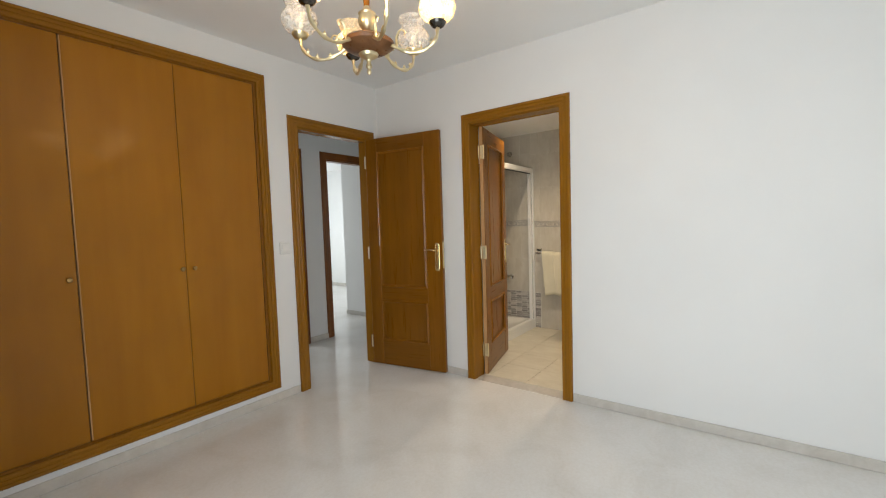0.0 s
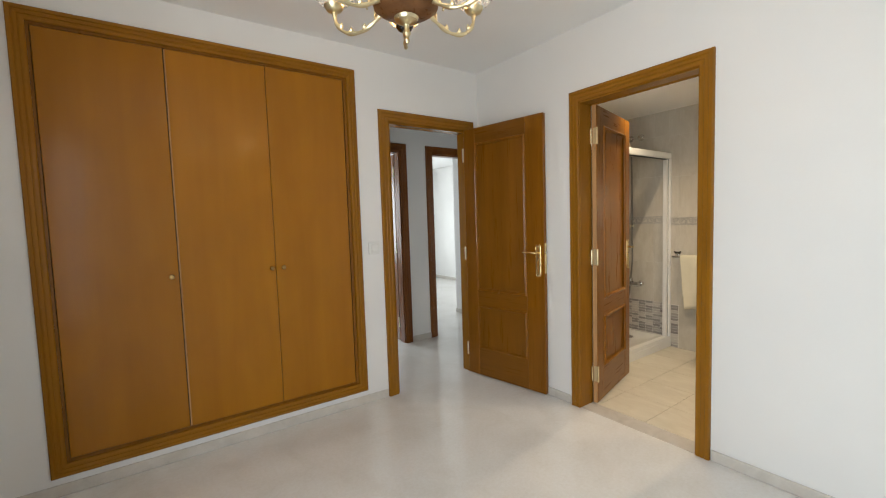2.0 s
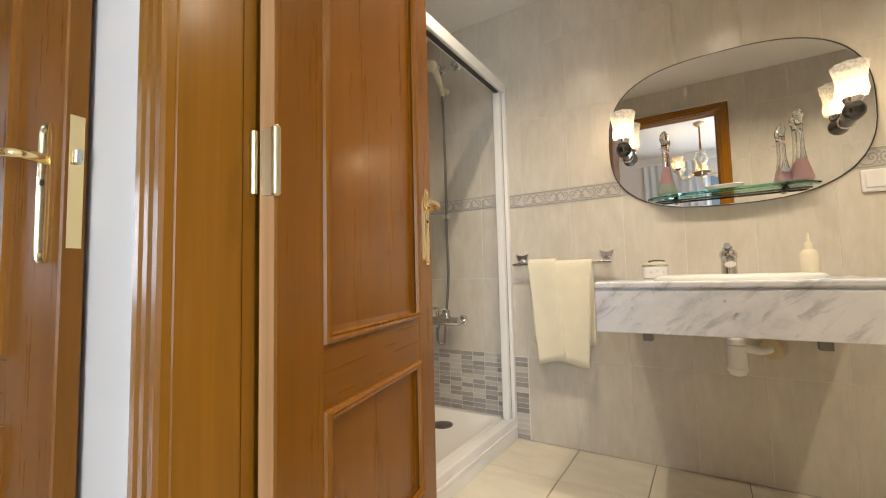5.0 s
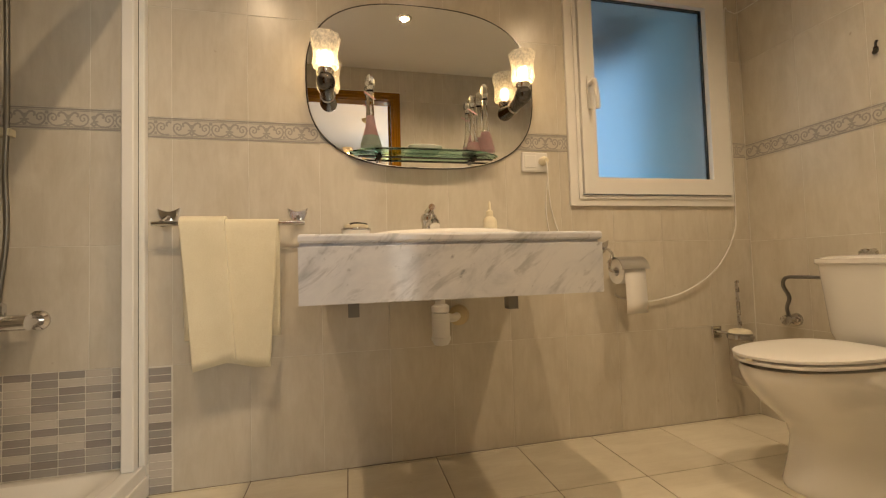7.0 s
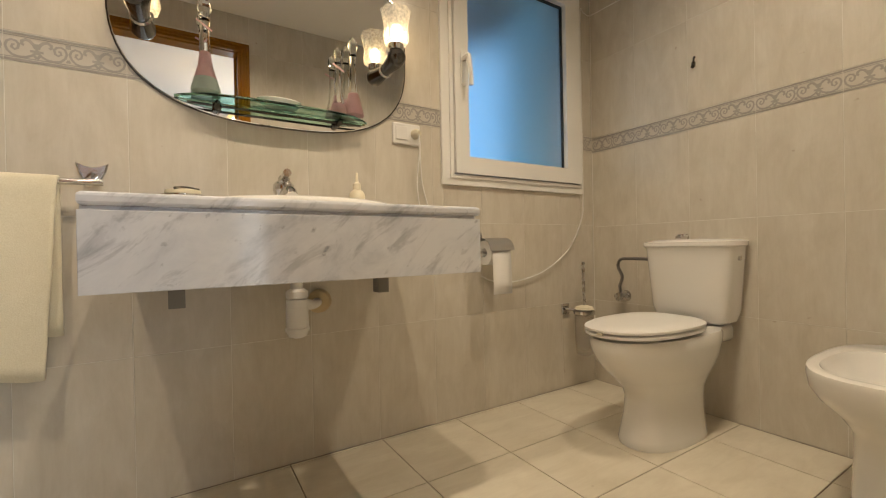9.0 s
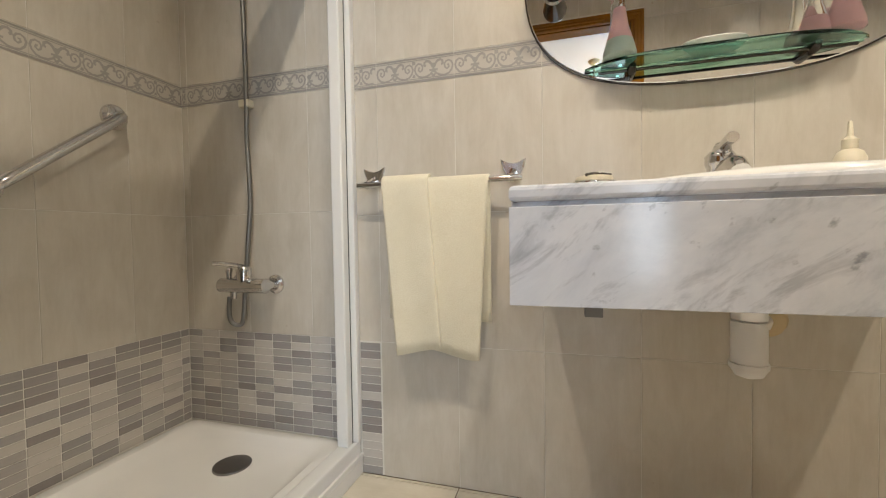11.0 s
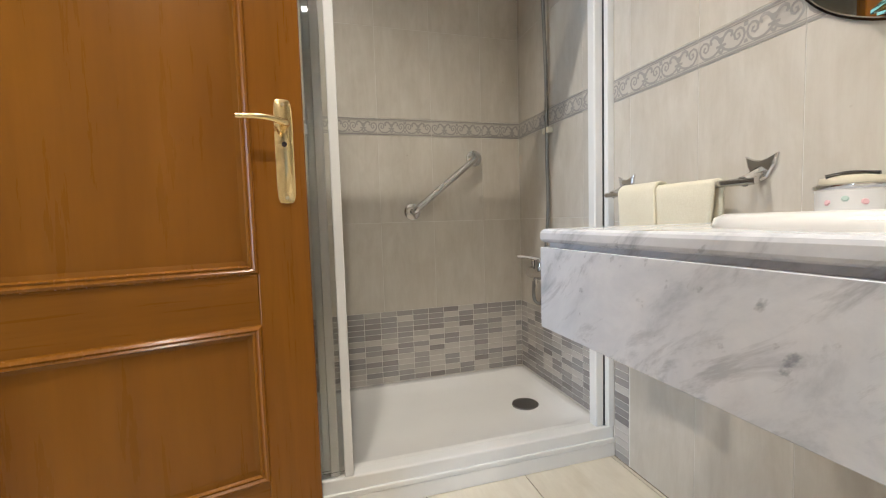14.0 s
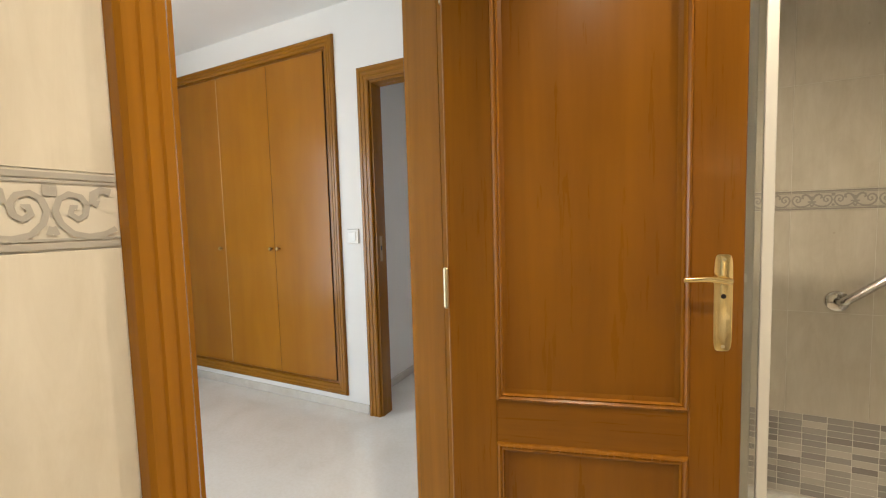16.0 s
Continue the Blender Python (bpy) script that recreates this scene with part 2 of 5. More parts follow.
# near-black painting the shade inside door gaps and small holes
DARK = glossy("gap_and_hole_shade", (0.03, 0.02, 0.015), 0.8)
PAINTED_GREY = glossy("grey_painted_steel", (0.20, 0.19, 0.17), 0.5)
# dark brown for the painted shade on door edges and for the toilet bolts
SLOT_BROWN = glossy("edge_shade_and_bolt_brown", (0.10, 0.045, 0.014), 0.5)


def terry():
    m, nt, b = principled("cream_terry_cloth", (0.80, 0.74, 0.56), 0.95)
    n = noise_tex(nt, coords(nt, (1, 1, 1)), 330, 3, 0.7)
    big = noise_tex(nt, coords(nt, (1, 1, 1)), 14, 3)
    nt.links.new(mixc(nt, 0.4, ramp(nt, n, [(0.3, (0.74, 0.68, 0.51)), (0.65, (0.83, 0.78, 0.62))]),
                      ramp(nt, big, [(0.3, (0.86, 0.85, 0.8)), (0.7, (1, 1, 1))]), "MULTIPLY"), b.inputs["Base Color"])
    b.inputs["Sheen Weight"].default_value = 0.3
    bump(nt, b, n, 0.35, 0.003)
    return m


TERRY = terry()


def fabric():
    m, nt, b = principled("white_sheer_curtain", (0.72, 0.74, 0.77), 0.9)
    n = noise_tex(nt, coords(nt, (1, 1, 1)), 400, 2)
    bump(nt, b, n, 0.2, 0.001)
    t = nt.nodes.new("ShaderNodeBsdfTranslucent")
    t.inputs[0].default_value = (0.8, 0.82, 0.85, 1)
    mx = nt.nodes.new("ShaderNodeMixShader")
    mx.inputs[0].default_value = 0.2
    out = nt.nodes["Material Output"]
    nt.links.new(b.outputs[0], mx.inputs[1])
    nt.links.new(t.outputs[0], mx.inputs[2])
    nt.links.new(mx.outputs[0], out.inputs[0])
    return m


CURTAIN = fabric()
MIRROR, _, _ = principled("silvered_mirror", (0.80, 0.80, 0.77), 0.005, 1.0)


def glass(name, colour, rough=0.0, ior=1.45):
    m, nt, b = principled(name, colour, rough)
    b.inputs["Transmission Weight"].default_value = 1.0
    b.inputs["IOR"].default_value = ior
    return m


GLASS_CLEAR = glass("clear_glass", (0.97, 0.99, 0.98))
GLASS_GREEN = glass("green_edged_shelf_glass", (0.46, 0.84, 0.72))
GLASS_FROST = glass("frosted_window_glass", (0.80, 0.90, 1.0), 0.42)
SALT_GREEN = glossy("green_bath_salts", (0.60, 0.74, 0.66), 0.6, 0, 0.25)
SALT_PINK = glossy("pink_bath_salts", (0.84, 0.54, 0.56), 0.6, 0, 0.2)


def shade_glass(name, tint, clear, glow, glow_colour, crackle=0.4):
    m = bpy.data.materials.new(name)
    m.use_nodes = True
    nt = m.node_tree
    b = nt.nodes["Principled BSDF"]
    b.inputs["Base Color"].default_value = (*tint, 1)
    b.inputs["Roughness"].default_value = 0.12
    b.inputs["Transmission Weight"].default_value = 0.25
    b.inputs["Emission Color"].default_value = (*glow_colour, 1)
    b.inputs["Emission Strength"].default_value = glow
    n = noise_tex(nt, coords(nt, (1, 1, 1)), 110, 3, 0.6)
    bump(nt, b, n, 1.5 * crackle, 0.004)
    tr = nt.nodes.new("ShaderNodeBsdfTransparent")
    tr.inputs[0].default_value = (*tint, 1)
    mx = nt.nodes.new("ShaderNodeMixShader")
    cl = ramp(nt, n, [(0.35, (clear * (1 - crackle),) * 3), (0.65, (min(1, clear * (1 + crackle)),) * 3)])
    nt.links.new(cl, mx.inputs[0])
    nt.links.new(b.outputs[0], mx.inputs[1])
    nt.links.new(tr.outputs[0], mx.inputs[2])
    nt.links.new(mx.outputs[0], nt.nodes["Material Output"].inputs[0])
    return m


GLASS_BOTTLE = glass("clear_bottle_glass", (0.97, 0.99, 0.98), 0.02, 1.32)
GLASS_CUP = shade_glass("smoky_glass_cup", (0.86, 0.84, 0.80), 0.8, 0.0, (1, 1, 1), 0.03)
SHADE_AMBER = shade_glass("lit_amber_glass_shade", (1.0, 0.86, 0.62), 0.5, 0.9, (1.0, 0.62, 0.28))
SHADE_CLEAR = shade_glass("unlit_etched_glass_shade", (0.97, 0.96, 0.93), 0.62, 0.0, (1, 1, 1))
SHADE_BATH = shade_glass("lit_crackled_glass_shade", (1.0, 0.93, 0.78), 0.50, 0.6, (1.0, 0.88, 0.68), 0.25)


def emitter(name, colour, strength):
    m = bpy.data.materials.new(name)
    m.use_nodes = True
    b = m.node_tree.nodes["Principled BSDF"]
    b.inputs["Base Color"].default_value = (*colour, 1)
    b.inputs["Emission Color"].default_value = (*colour, 1)
    b.inputs["Emission Strength"].default_value = strength
    return m


BULB_BATH = emitter("bathroom_bulb_glow", (1.0, 0.80, 0.54), 70)
BULB_CHAND = emitter("chandelier_bulb_glow", (1.0, 0.72, 0.44), 380)
DOWN_GLOW = emitter("downlight_glow", (1.0, 0.85, 0.65), 22)
# glow of the panel outside the bathroom window, standing in for daylight
SHAFT_GLOW = emitter("shaft_daylight_glow", (0.30, 0.62, 0.90), 1.5)


# ---- mesh helpers ----
def link_mesh(name, bm, mat, smooth=False):
    me = bpy.data.meshes.new(name)
    bm.normal_update()
    bm.to_mesh(me)
    bm.free()
    for m in (mat if isinstance(mat, (list, tuple)) else [mat]):
        me.materials.append(m)
    if smooth:
        for p in me.polygons:
            p.use_smooth = True
        me.set_sharp_from_angle(angle=radians(38))
    return new(name, me)


def part(name, bm, mat, parent, label="", smooth=False):
    ob = link_mesh(name, bm, mat, smooth)
    ob.parent = parent
    if label:
        tagged(ob, label)
    return ob


def thing(name, loc, label, category, group="", rz=0.0, kind=""):
    ob = new(name)
    ob.empty_display_size = 0.1
    ob.matrix_world = pose(*loc, 0, 0, rz)
    return tagged(ob, label, category, group, kind)


def structure(name, bm, mat, label, category, smooth=False):
    return tagged(link_mesh(name, bm, mat, smooth), label, category, "", "structure")


def add_box(bm, x0, x1, y0, y1, z0, z1, bevel=0.0, seg=1):
    r = bmesh.ops.create_cube(bm, size=1)
    vs = r["verts"]
    for v in vs:
        v.co = ((x0 + x1) / 2 + v.co.x * (x1 - x0), (y0 + y1) / 2 + v.co.y * (y1 - y0), (z0 + z1) / 2 + v.co.z * (z1 - z0))
    if bevel:
        es = list({e for v in vs for e in v.link_edges})
        bmesh.ops.bevel(bm, geom=es, offset=bevel, segments=seg, profile=0.5, affect="EDGES")
    return bm


def box(x0, x1, y0, y1, z0, z1, bevel=0.0, seg=1):
    return add_box(bmesh.new(), x0, x1, y0, y1, z0, z1, bevel, seg)


def loft(bm, rings, cap=True, closed=False):
    loops = [[bm.verts.new(p) for p in r] for r in rings]
    n = len(loops[0])
    pairs = list(zip(loops, loops[1:])) + ([(loops[-1], loops[0])] if closed else [])
    for a, b in pairs:
        for i in range(n):
            bm.faces.new((a[i], a[(i + 1) % n], b[(i + 1) % n], b[i]))
    if cap and not closed:
        bm.faces.new(loops[0][::-1])
        bm.faces.new(loops[-1])
    bmesh.ops.recalc_face_normals(bm, faces=bm.faces)
    return bm


def lathe(profile, seg=20, cx=0.0, cy=0.0, cz=0.0, bm=None, cap=True, flute=0, depth=0.0):
    bm = bm or bmesh.new()
    rings = []
    for k, (r, z) in enumerate(profile):
        f = depth if flute else 0
        rings.append([(cx + r * (1 + f * math.cos(flute * a)) * math.cos(a), cy + r * (1 + f * math.cos(flute * a)) * math.sin(a), cz + z)
                      for a in (2 * math.pi * i / seg for i in range(seg))])
    return loft(bm, rings, cap)


def tube(pts, r, seg=10, bm=None, cap=True):
    bm = bm or bmesh.new()
    P = [Vector(p) for p in pts]
    radii = r if isinstance(r, (list, tuple)) else [r] * len(P)
    t0 = (P[1] - P[0]).normalized()
    up = Vector((0, 0, 1)) if abs(t0.z) < 0.9 else Vector((1, 0, 0))
    n = (up - t0 * up.dot(t0)).normalized()
    rings = []
    for i, p in enumerate(P):
        t = (P[min(i + 1, len(P) - 1)] - P[max(i - 1, 0)]).normalized()
        n = (n - t * n.dot(t)).normalized()
        b = t.cross(n)
        rings.append([p + (n * math.cos(a) + b * math.sin(a)) * radii[i] for a in (2 * math.pi * k / seg for k in range(seg))])
    return loft(bm, rings, cap)


def smooth_path(pts, steps=6):
    P = [Vector(p) for p in pts]
    P = [P[0] * 2 - P[1]] + P + [P[-1] * 2 - P[-2]]
    out = []
    for i in range(1, len(P) - 2):
        for k in range(steps):
            t = k / steps
            out.append(0.5 * ((2 * P[i]) + (P[i + 1] - P[i - 1]) * t + (2 * P[i - 1] - 5 * P[i] + 4 * P[i + 1] - P[i + 2]) * t * t
                              + (3 * P[i] - P[i - 1] - 3 * P[i + 1] + P[i + 2]) * t ** 3))
    out.append(P[-2])
    return out


def egg(z, w, yb, yf, n=28, power=2.3, cx=0.0, back_power=3.0):
    ym = yb + (yf - yb) * 0.42
    out = []
    for i in range(n):
        a = 2 * math.pi * i / n
        c, s = math.cos(a), math.sin(a)
        p = power if s > 0 else back_power
        x = w * math.copysign(abs(c) ** (2 / p), c)
        y = (yf - ym if s > 0 else ym - yb) * math.copysign(abs(s) ** (2 / p), s)
        out.append((cx + x, ym + y, z))
    return out


def rounded(z, x0, x1, y0, y1, n=32, power=5.0):
    cx, cy, w, h = (x0 + x1) / 2, (y0 + y1) / 2, (x1 - x0) / 2, (y1 - y0) / 2
    return [(cx + w * math.copysign(abs(math.cos(a)) ** (2 / power), math.cos(a)), cy + h * math.copysign(abs(math.sin(a)) ** (2 / power), math.sin(a)), z)
            for a in (2 * math.pi * i / n for i in range(n))]


def wall_boxes(along, c0, c1, u0, u1, z0, z1, holes=()):
    """A wall along x or y between u0 and u1, with rectangular holes (u0, u1, z0, z1)."""
    bm = bmesh.new()

    def put(a, b, lo, hi):
        if b - a > 1e-5 and hi - lo > 1e-5:
            add_box(bm, *((a, b, c0, c1) if along == "x" else (c0, c1, a, b)), lo, hi)
    u = u0
    for a, b, lo, hi in sorted(holes):
        put(u, a, z0, z1)
        put(a, b, z0, lo)
        put(a, b, hi, z1)
        u = b
    put(u, u1, z0, z1)
    return bm


# ---- the large structure ----
H = 2.612
WEST, SOUTH = -3.11, -4.60
WEST_B = 0.1755        # plane behind the tiles beside the doorway
EAST_T = 1.8942       # plane behind the tiles of the basin wall
SOUTH_B = -3.3462      # plane behind the tiles of the toilet wall
NORTH_B = -0.0488      # plane behind the tiles of the shower wall
wall_north = structure("wall_north", wall_boxes("x", 0.0, 0.10, WEST - 0.1, 2.05, 0, H, [(-2.85, -1.20, 0.15, 2.385), (-0.895, -0.135, 0, 2.115)]),
                       WALL, "white painted bedroom wall with wardrobe and doorway", "wall")
wall_east = structure("wall_east", wall_boxes("y", 0.0, 0.10, SOUTH - 0.1, 0, 0, H, [(-1.835, -1.035, 0, 2.13)]),
                      WALL, "white painted wall with the bathroom doorway", "wall")
wall_west = structure("wall_west", wall_boxes("y", WEST - 0.1, WEST, SOUTH, 0, 0, H, [(-3.75, -1.75, 0.15, 2.30)]),
                      WALL, "white painted wall with the bedroom window", "wall")
wall_south = structure("wall_south", box(WEST - 0.1, 0, SOUTH - 0.1, SOUTH, 0, H), WALL, "plain white painted bedroom wall", "wall")
floor = structure("floor", box(WEST - 0.2, 0.05, SOUTH - 0.1, 0.05, -0.12, 0), FLOOR_STONE, "polished cream marble bedroom floor", "floor")
floor_hall = structure("floor_hall", box(-3.0, 3.3, 0.05, 5.7, -0.12, 0), FLOOR_STONE, "polished cream marble hallway floor", "floor")
ceiling = structure("ceiling", box(WEST - 0.1, 0.1, SOUTH - 0.1, 0.1, H, H + 0.1), CEIL, "white painted bedroom ceiling", "ceiling")
ceiling_hall = structure("ceiling_hall", box(-3.0, 3.3, 0.1, 5.7, 2.55, 2.65), CEIL, "white painted hallway ceiling", "ceiling")

# hallway and the two rooms beyond it
structure("wall_hall_north", wall_boxes("x", 1.13, 1.23, -3.0, 1.22, 0, 2.55, [(-0.905, -0.145, 0, 2.115), (0.262, 1.02, 0, 2.115)]),
          WALL, "white hallway wall with two doorways", "wall")
structure("wall_hall_west", box(-1.2, -1.1, 0.10, 1.13, 0, 2.55), WALL, "white wall closing the hallway", "wall")
structure("wall_hall_east", box(1.95, 2.05, 0.10, 2.0, 0, 2.55), WALL, "white wall closing the hallway", "wall")
structure("wall_room_divider", box(0.0, 0.10, 1.23, 5.5, 0, 2.55), WALL, "white wall between two rooms", "wall")
structure("wall_jut", box(1.22, 1.95, 1.13, 1.99, 0, 2.55), WALL, "white wall corner jutting into the far room", "wall")
structure("wall_room_east", box(3.15, 3.25, 1.9, 5.6, 0, 2.55), WALL, "white wall of the far room", "wall")
structure("wall_room_south", box(1.95, 3.25, 1.89, 1.99, 0, 2.55), WALL, "white wall of the far room", "wall")
# unseen openings in the next two walls, added to let the fill lamps in
structure("wall_room_north", wall_boxes("x", 5.5, 5.6, 0.0, 3.25, 0, 2.55, [(0.45, 1.95, 0.7, 2.1)]), WALL, "white wall of the far room with an added opening for light", "wall")
structure("wall_second_north", wall_boxes("x", 4.5, 4.6, -3.0, 0.0, 0, 2.55, [(-1.95, -0.45, 0.7, 2.1)]), WALL, "white wall of the second room with an added opening for light", "wall")
structure("wall_second_west", box(-3.1, -3.0, 1.13, 4.6, 0, 2.55), WALL, "white wall of the second room", "wall")

# bathroom shell
structure("floor_bathroom", box(0.05, 2.0, -3.45, 0.05, -0.12, -0.003), GROUT_FLOOR, "brown grouted bathroom floor bed", "floor")
floor_bath = bpy.data.objects["floor_bathroom"]
bath_east = structure("wall_bath_east", wall_boxes("y", EAST_T, EAST_T + 0.22, -3.45, 0, 0, H, [(-3.215, -2.42, 1.03, 2.03)]), GROUT,
                      "tiled bathroom wall with basin, mirror and window", "wall")
bath_south = structure("wall_bath_south", box(0.10, EAST_T, SOUTH_B - 0.1, SOUTH_B, 0, H), GROUT, "tiled bathroom wall behind the toilet and bidet", "wall")
bath_north = structure("wall_bath_north", box(0.10, EAST_T, NORTH_B, -0.002, 0, H), GROUT, "tiled shower wall with the grab bar", "wall")
bath_west = structure("wall_bath_west", wall_boxes("y", 0.152, WEST_B, SOUTH_B, NORTH_B, 0, BATH_CEIL, [(-1.815, -1.015, -0.01, 2.13)]), GROUT,
                      "tiled bathroom wall beside the doorway", "wall")
bath_ceiling = structure("ceiling_bathroom", box(0.10, EAST_T, SOUTH_B, NORTH_B, BATH_CEIL, BATH_CEIL + 0.08), CEIL, "white plaster bathroom ceiling", "ceiling")
structure("door_reveal", box(0.101, 0.1225, -1.835, -1.815, 0, 2.12), FRAME_V, "honey oak reveal at the latch side of the doorway", "door frame")
structure("door_reveal", box(0.101, 0.1225, -1.055, -1.0355, 0, 2.12), FRAME_V, "honey oak reveal at the hinge side of the doorway", "door frame")
structure("threshold", box(-0.005, 0.1235, -1.815, -1.055, -0.01, 0.003), SKIRT, "pale marble threshold under the bathroom door", "threshold")


def skirting(name, x0, x1, y0, y1, h=0.062):
    structure(name, box(x0, x1, y0, y1, 0, h, 0.004), SKIRT, "low cream marble skirting along the wall", "skirting")


T = 0.012
skirting("baseboard", WEST + T, -0.978, -T, 0)
skirting("baseboard", -0.052, -T, -T, 0)
skirting("baseboard", -T, 0, -0.968, 0)
skirting("baseboard", -T, 0, SOUTH, -1.88)
skirting("baseboard", WEST, WEST + T, -1.70, 0)
skirting("baseboard", -0.065, 0.188, 1.13 - T, 1.13)
skirting("baseboard", -1.10, -1.10 + T, 0.10, 1.13)
skirting("baseboard", -1.088, -0.985, 1.13 - T, 1.13)
skirting("baseboard", -T, 0, 1.25, 4.5)
skirting("baseboard", 1.22 - T, 1.22, 1.24, 1.99 + T)
skirting("baseboard", 1.22, 1.95, 1.99, 1.99 + T)
skirting("baseboard", 3.15 - T, 3.15, 2.0, 5.5)
skirting("baseboard", 0.10, 3.15, 5.5 - T, 5.5)


# ---- timber casings ----
PROFILE = [(0.0, 0.0), (0.0, 0.012), (0.006, 0.017), (0.020, 0.017), (0.023, 0.0145), (0.027, 0.0145), (0.030, 0.019), (0.044, 0.019),
           (0.047, 0.0165), (0.051, 0.0165), (0.054, 0.021), (0.070, 0.021), (0.076, 0.015), (0.078, 0.0)]


def casing_sides(parent, a, b, h, plane, sign, along, width=0.08, mats=(FRAME_V, FRAME_H), bottom=None):
    """Fluted casing round an opening a..b, up to h, mitred, as separate lengths. bottom: height of a sill length (closed frame)."""
    k = width / 0.078
    lo = 0.0 if bottom is None else bottom

    def at(u, z, d):
        return (u, plane + sign * d, z) if along == "x" else (plane + sign * d, u, z)
    runs = [("left_casing", mats[0], lambda u: ((a - u, lo if bottom is None else lo - u), (a - u, h + u))),
            ("head_casing", mats[1], lambda u: ((a - u, h + u), (b + u, h + u))),
            ("right_casing", mats[0], lambda u: ((b + u, h + u), (b + u, lo if bottom is None else lo - u)))]
    if bottom is not None:
        runs.append(("sill_casing", mats[1], lambda u: ((b + u, lo - u), (a - u, lo - u))))
    for name, mat, ends in runs:
        bm = bmesh.new()
        rings = []
        for e in (0, 1):
            rings.append([at(*ends(u * k)[e], d) for u, d in PROFILE])
        loft(bm, rings)
        part(name, bm, mat, parent)


def lining(parent, a, b, h, c0, c1, along, mat_v=FRAME_V, mat_h=FRAME_H):
    """Jamb boards inside an opening, 22 mm thick, with a stop bead."""
    t = 0.02
    for nm, u0, u1, z0, z1, m in (("jamb", a, a + t, 0, h - t, mat_v), ("jamb", b - t, b, 0, h - t, mat_v), ("head_jamb", a, b, h - t, h, mat_h)):
        part(nm, box(*((u0, u1, c0, c1) if along == "x" else (c0, c1, u0, u1)), z0, z1, 0.002), m, parent)


def door_set(name, label, a, b, h, along, faces, c0, c1, mat=None, width=0.08):
    e = thing(name, (0, 0, 0), label, "door frame", "", 0, "structure")
    mv, mh = mat or (FRAME_V, FRAME_H if along == "x" else FRAME_HY)
    lining(e, a, b, h, c0, c1, along, mv, mh)
    for plane, sign in faces:
        casing_sides(e, a + 0.006, b - 0.006, h - 0.006, plane, sign, along, width + 0.004, (mv, mh))
    return e


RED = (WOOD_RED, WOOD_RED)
bed_frame = door_set("door_frame", "honey oak fluted frame round the bedroom doorway", -0.895, -0.135, 2.115, "x", [(0.0, -1), (0.10, 1)], 0.0, 0.10)
bath_frame = door_set("door_frame", "honey oak fluted frame round the bathroom doorway", -1.835, -1.035, 2.13, "y", [], 0.0, 0.101)
casing_sides(bath_frame, -1.803, -1.052, 2.1185, 0.0, -1, "y", 0.0745, (FRAME_V, FRAME_HY))
strike = part("strike_plate", box(-0.8755, -0.8735, 0.030, 0.055, 1.00, 1.16, 0.0005), KNOB_BRASS, bed_frame, "small tarnished brass strike plate")
part("latch_slot", box(-0.8735, -0.8730, 0.037, 0.050, 1.07, 1.10), DARK, strike)
inner_frame = thing("door_frame", (0, 0, 0), "honey oak fluted casing inside the bathroom", "door frame", "", 0, "structure")
casing_sides(inner_frame, -1.831, -1.048, 2.109, WEST_B + BATH_SHIFT.x + 0.001, 1, "y", 0.059, (FRAME_V, FRAME_HY))
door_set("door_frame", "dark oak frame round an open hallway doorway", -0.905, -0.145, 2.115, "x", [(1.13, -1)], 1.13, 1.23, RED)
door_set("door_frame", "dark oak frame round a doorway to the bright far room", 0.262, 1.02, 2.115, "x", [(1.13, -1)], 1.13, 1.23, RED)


# ---- panelled doors: local x from the hinge edge to the free edge, front face at y = 0 facing -y ----
def frame_moulding(x0, x1, z0, z1, y, side, w=0.022, d=0.011):
    prof = [(0, 0), (0.003, d * 0.7), (0.009, d), (0.014, d * 0.55), (w * 0.85, d * 0.8), (w, 0)]
    bm = bmesh.new()
    rings = []
    for cx, cz, sx, sz in ((x0, z0, 1, 1), (x1, z0, -1, 1), (x1, z1, -1, -1), (x0, z1, 1, -1)):
        rings.append([(cx + sx * u, y + side * v, cz + sz * u) for u, v in prof])
    return loft(bm, rings, closed=True)


def handle_plate(parent, x, y, side, zc=1.027, lever_z=1.086, turn=-1):
    p = bmesh.new()
    loft(p, [[(x + u * s, y + side * d, zc + v * s2) for u, v in ring] for d, s, s2, ring in (
        (0.0, 1, 1, PLATE), (0.004, 1, 1, PLATE), (0.006, 0.82, 0.965, PLATE))])
    plate = part("handle_plate", p, BRASS, parent, "polished brass back plate", True)
    for z in (zc + 0.108, zc - 0.108):
        part("screw", tube([(x, y + side * 0.005, z), (x, y + side * 0.0085, z)], 0.0045, 8), BRASS_OLD, plate)
    part("keyhole", tube([(x, y + side * 0.0055, lever_z - 0.042), (x, y + side * 0.0072, lever_z - 0.042)], 0.006, 10), DARK, plate)
    pts = smooth_path([(x, y + side * 0.006, lever_z), (x, y + side * 0.036, lever_z), (x + turn * 0.012, y + side * 0.048, lever_z + 0.001),
                       (x + turn * 0.05, y + side * 0.052, lever_z + 0.006), (x + turn * 0.105, y + side * 0.050, lever_z + 0.004)], 5)
    n = len(pts)
    part("lever", tube(pts, [0.0095 - 0.0035 * i / (n - 1) for i in range(n)], 10), BRASS, parent, "curved brass lever", True)


PLATE = [(0.021 * math.copysign(abs(math.cos(a)) ** 0.35, math.cos(a)), 0.121 * math.copysign(abs(math.sin(a)) ** 0.28, math.sin(a)))
         for a in (2 * math.pi * i / 28 for i in range(28))]


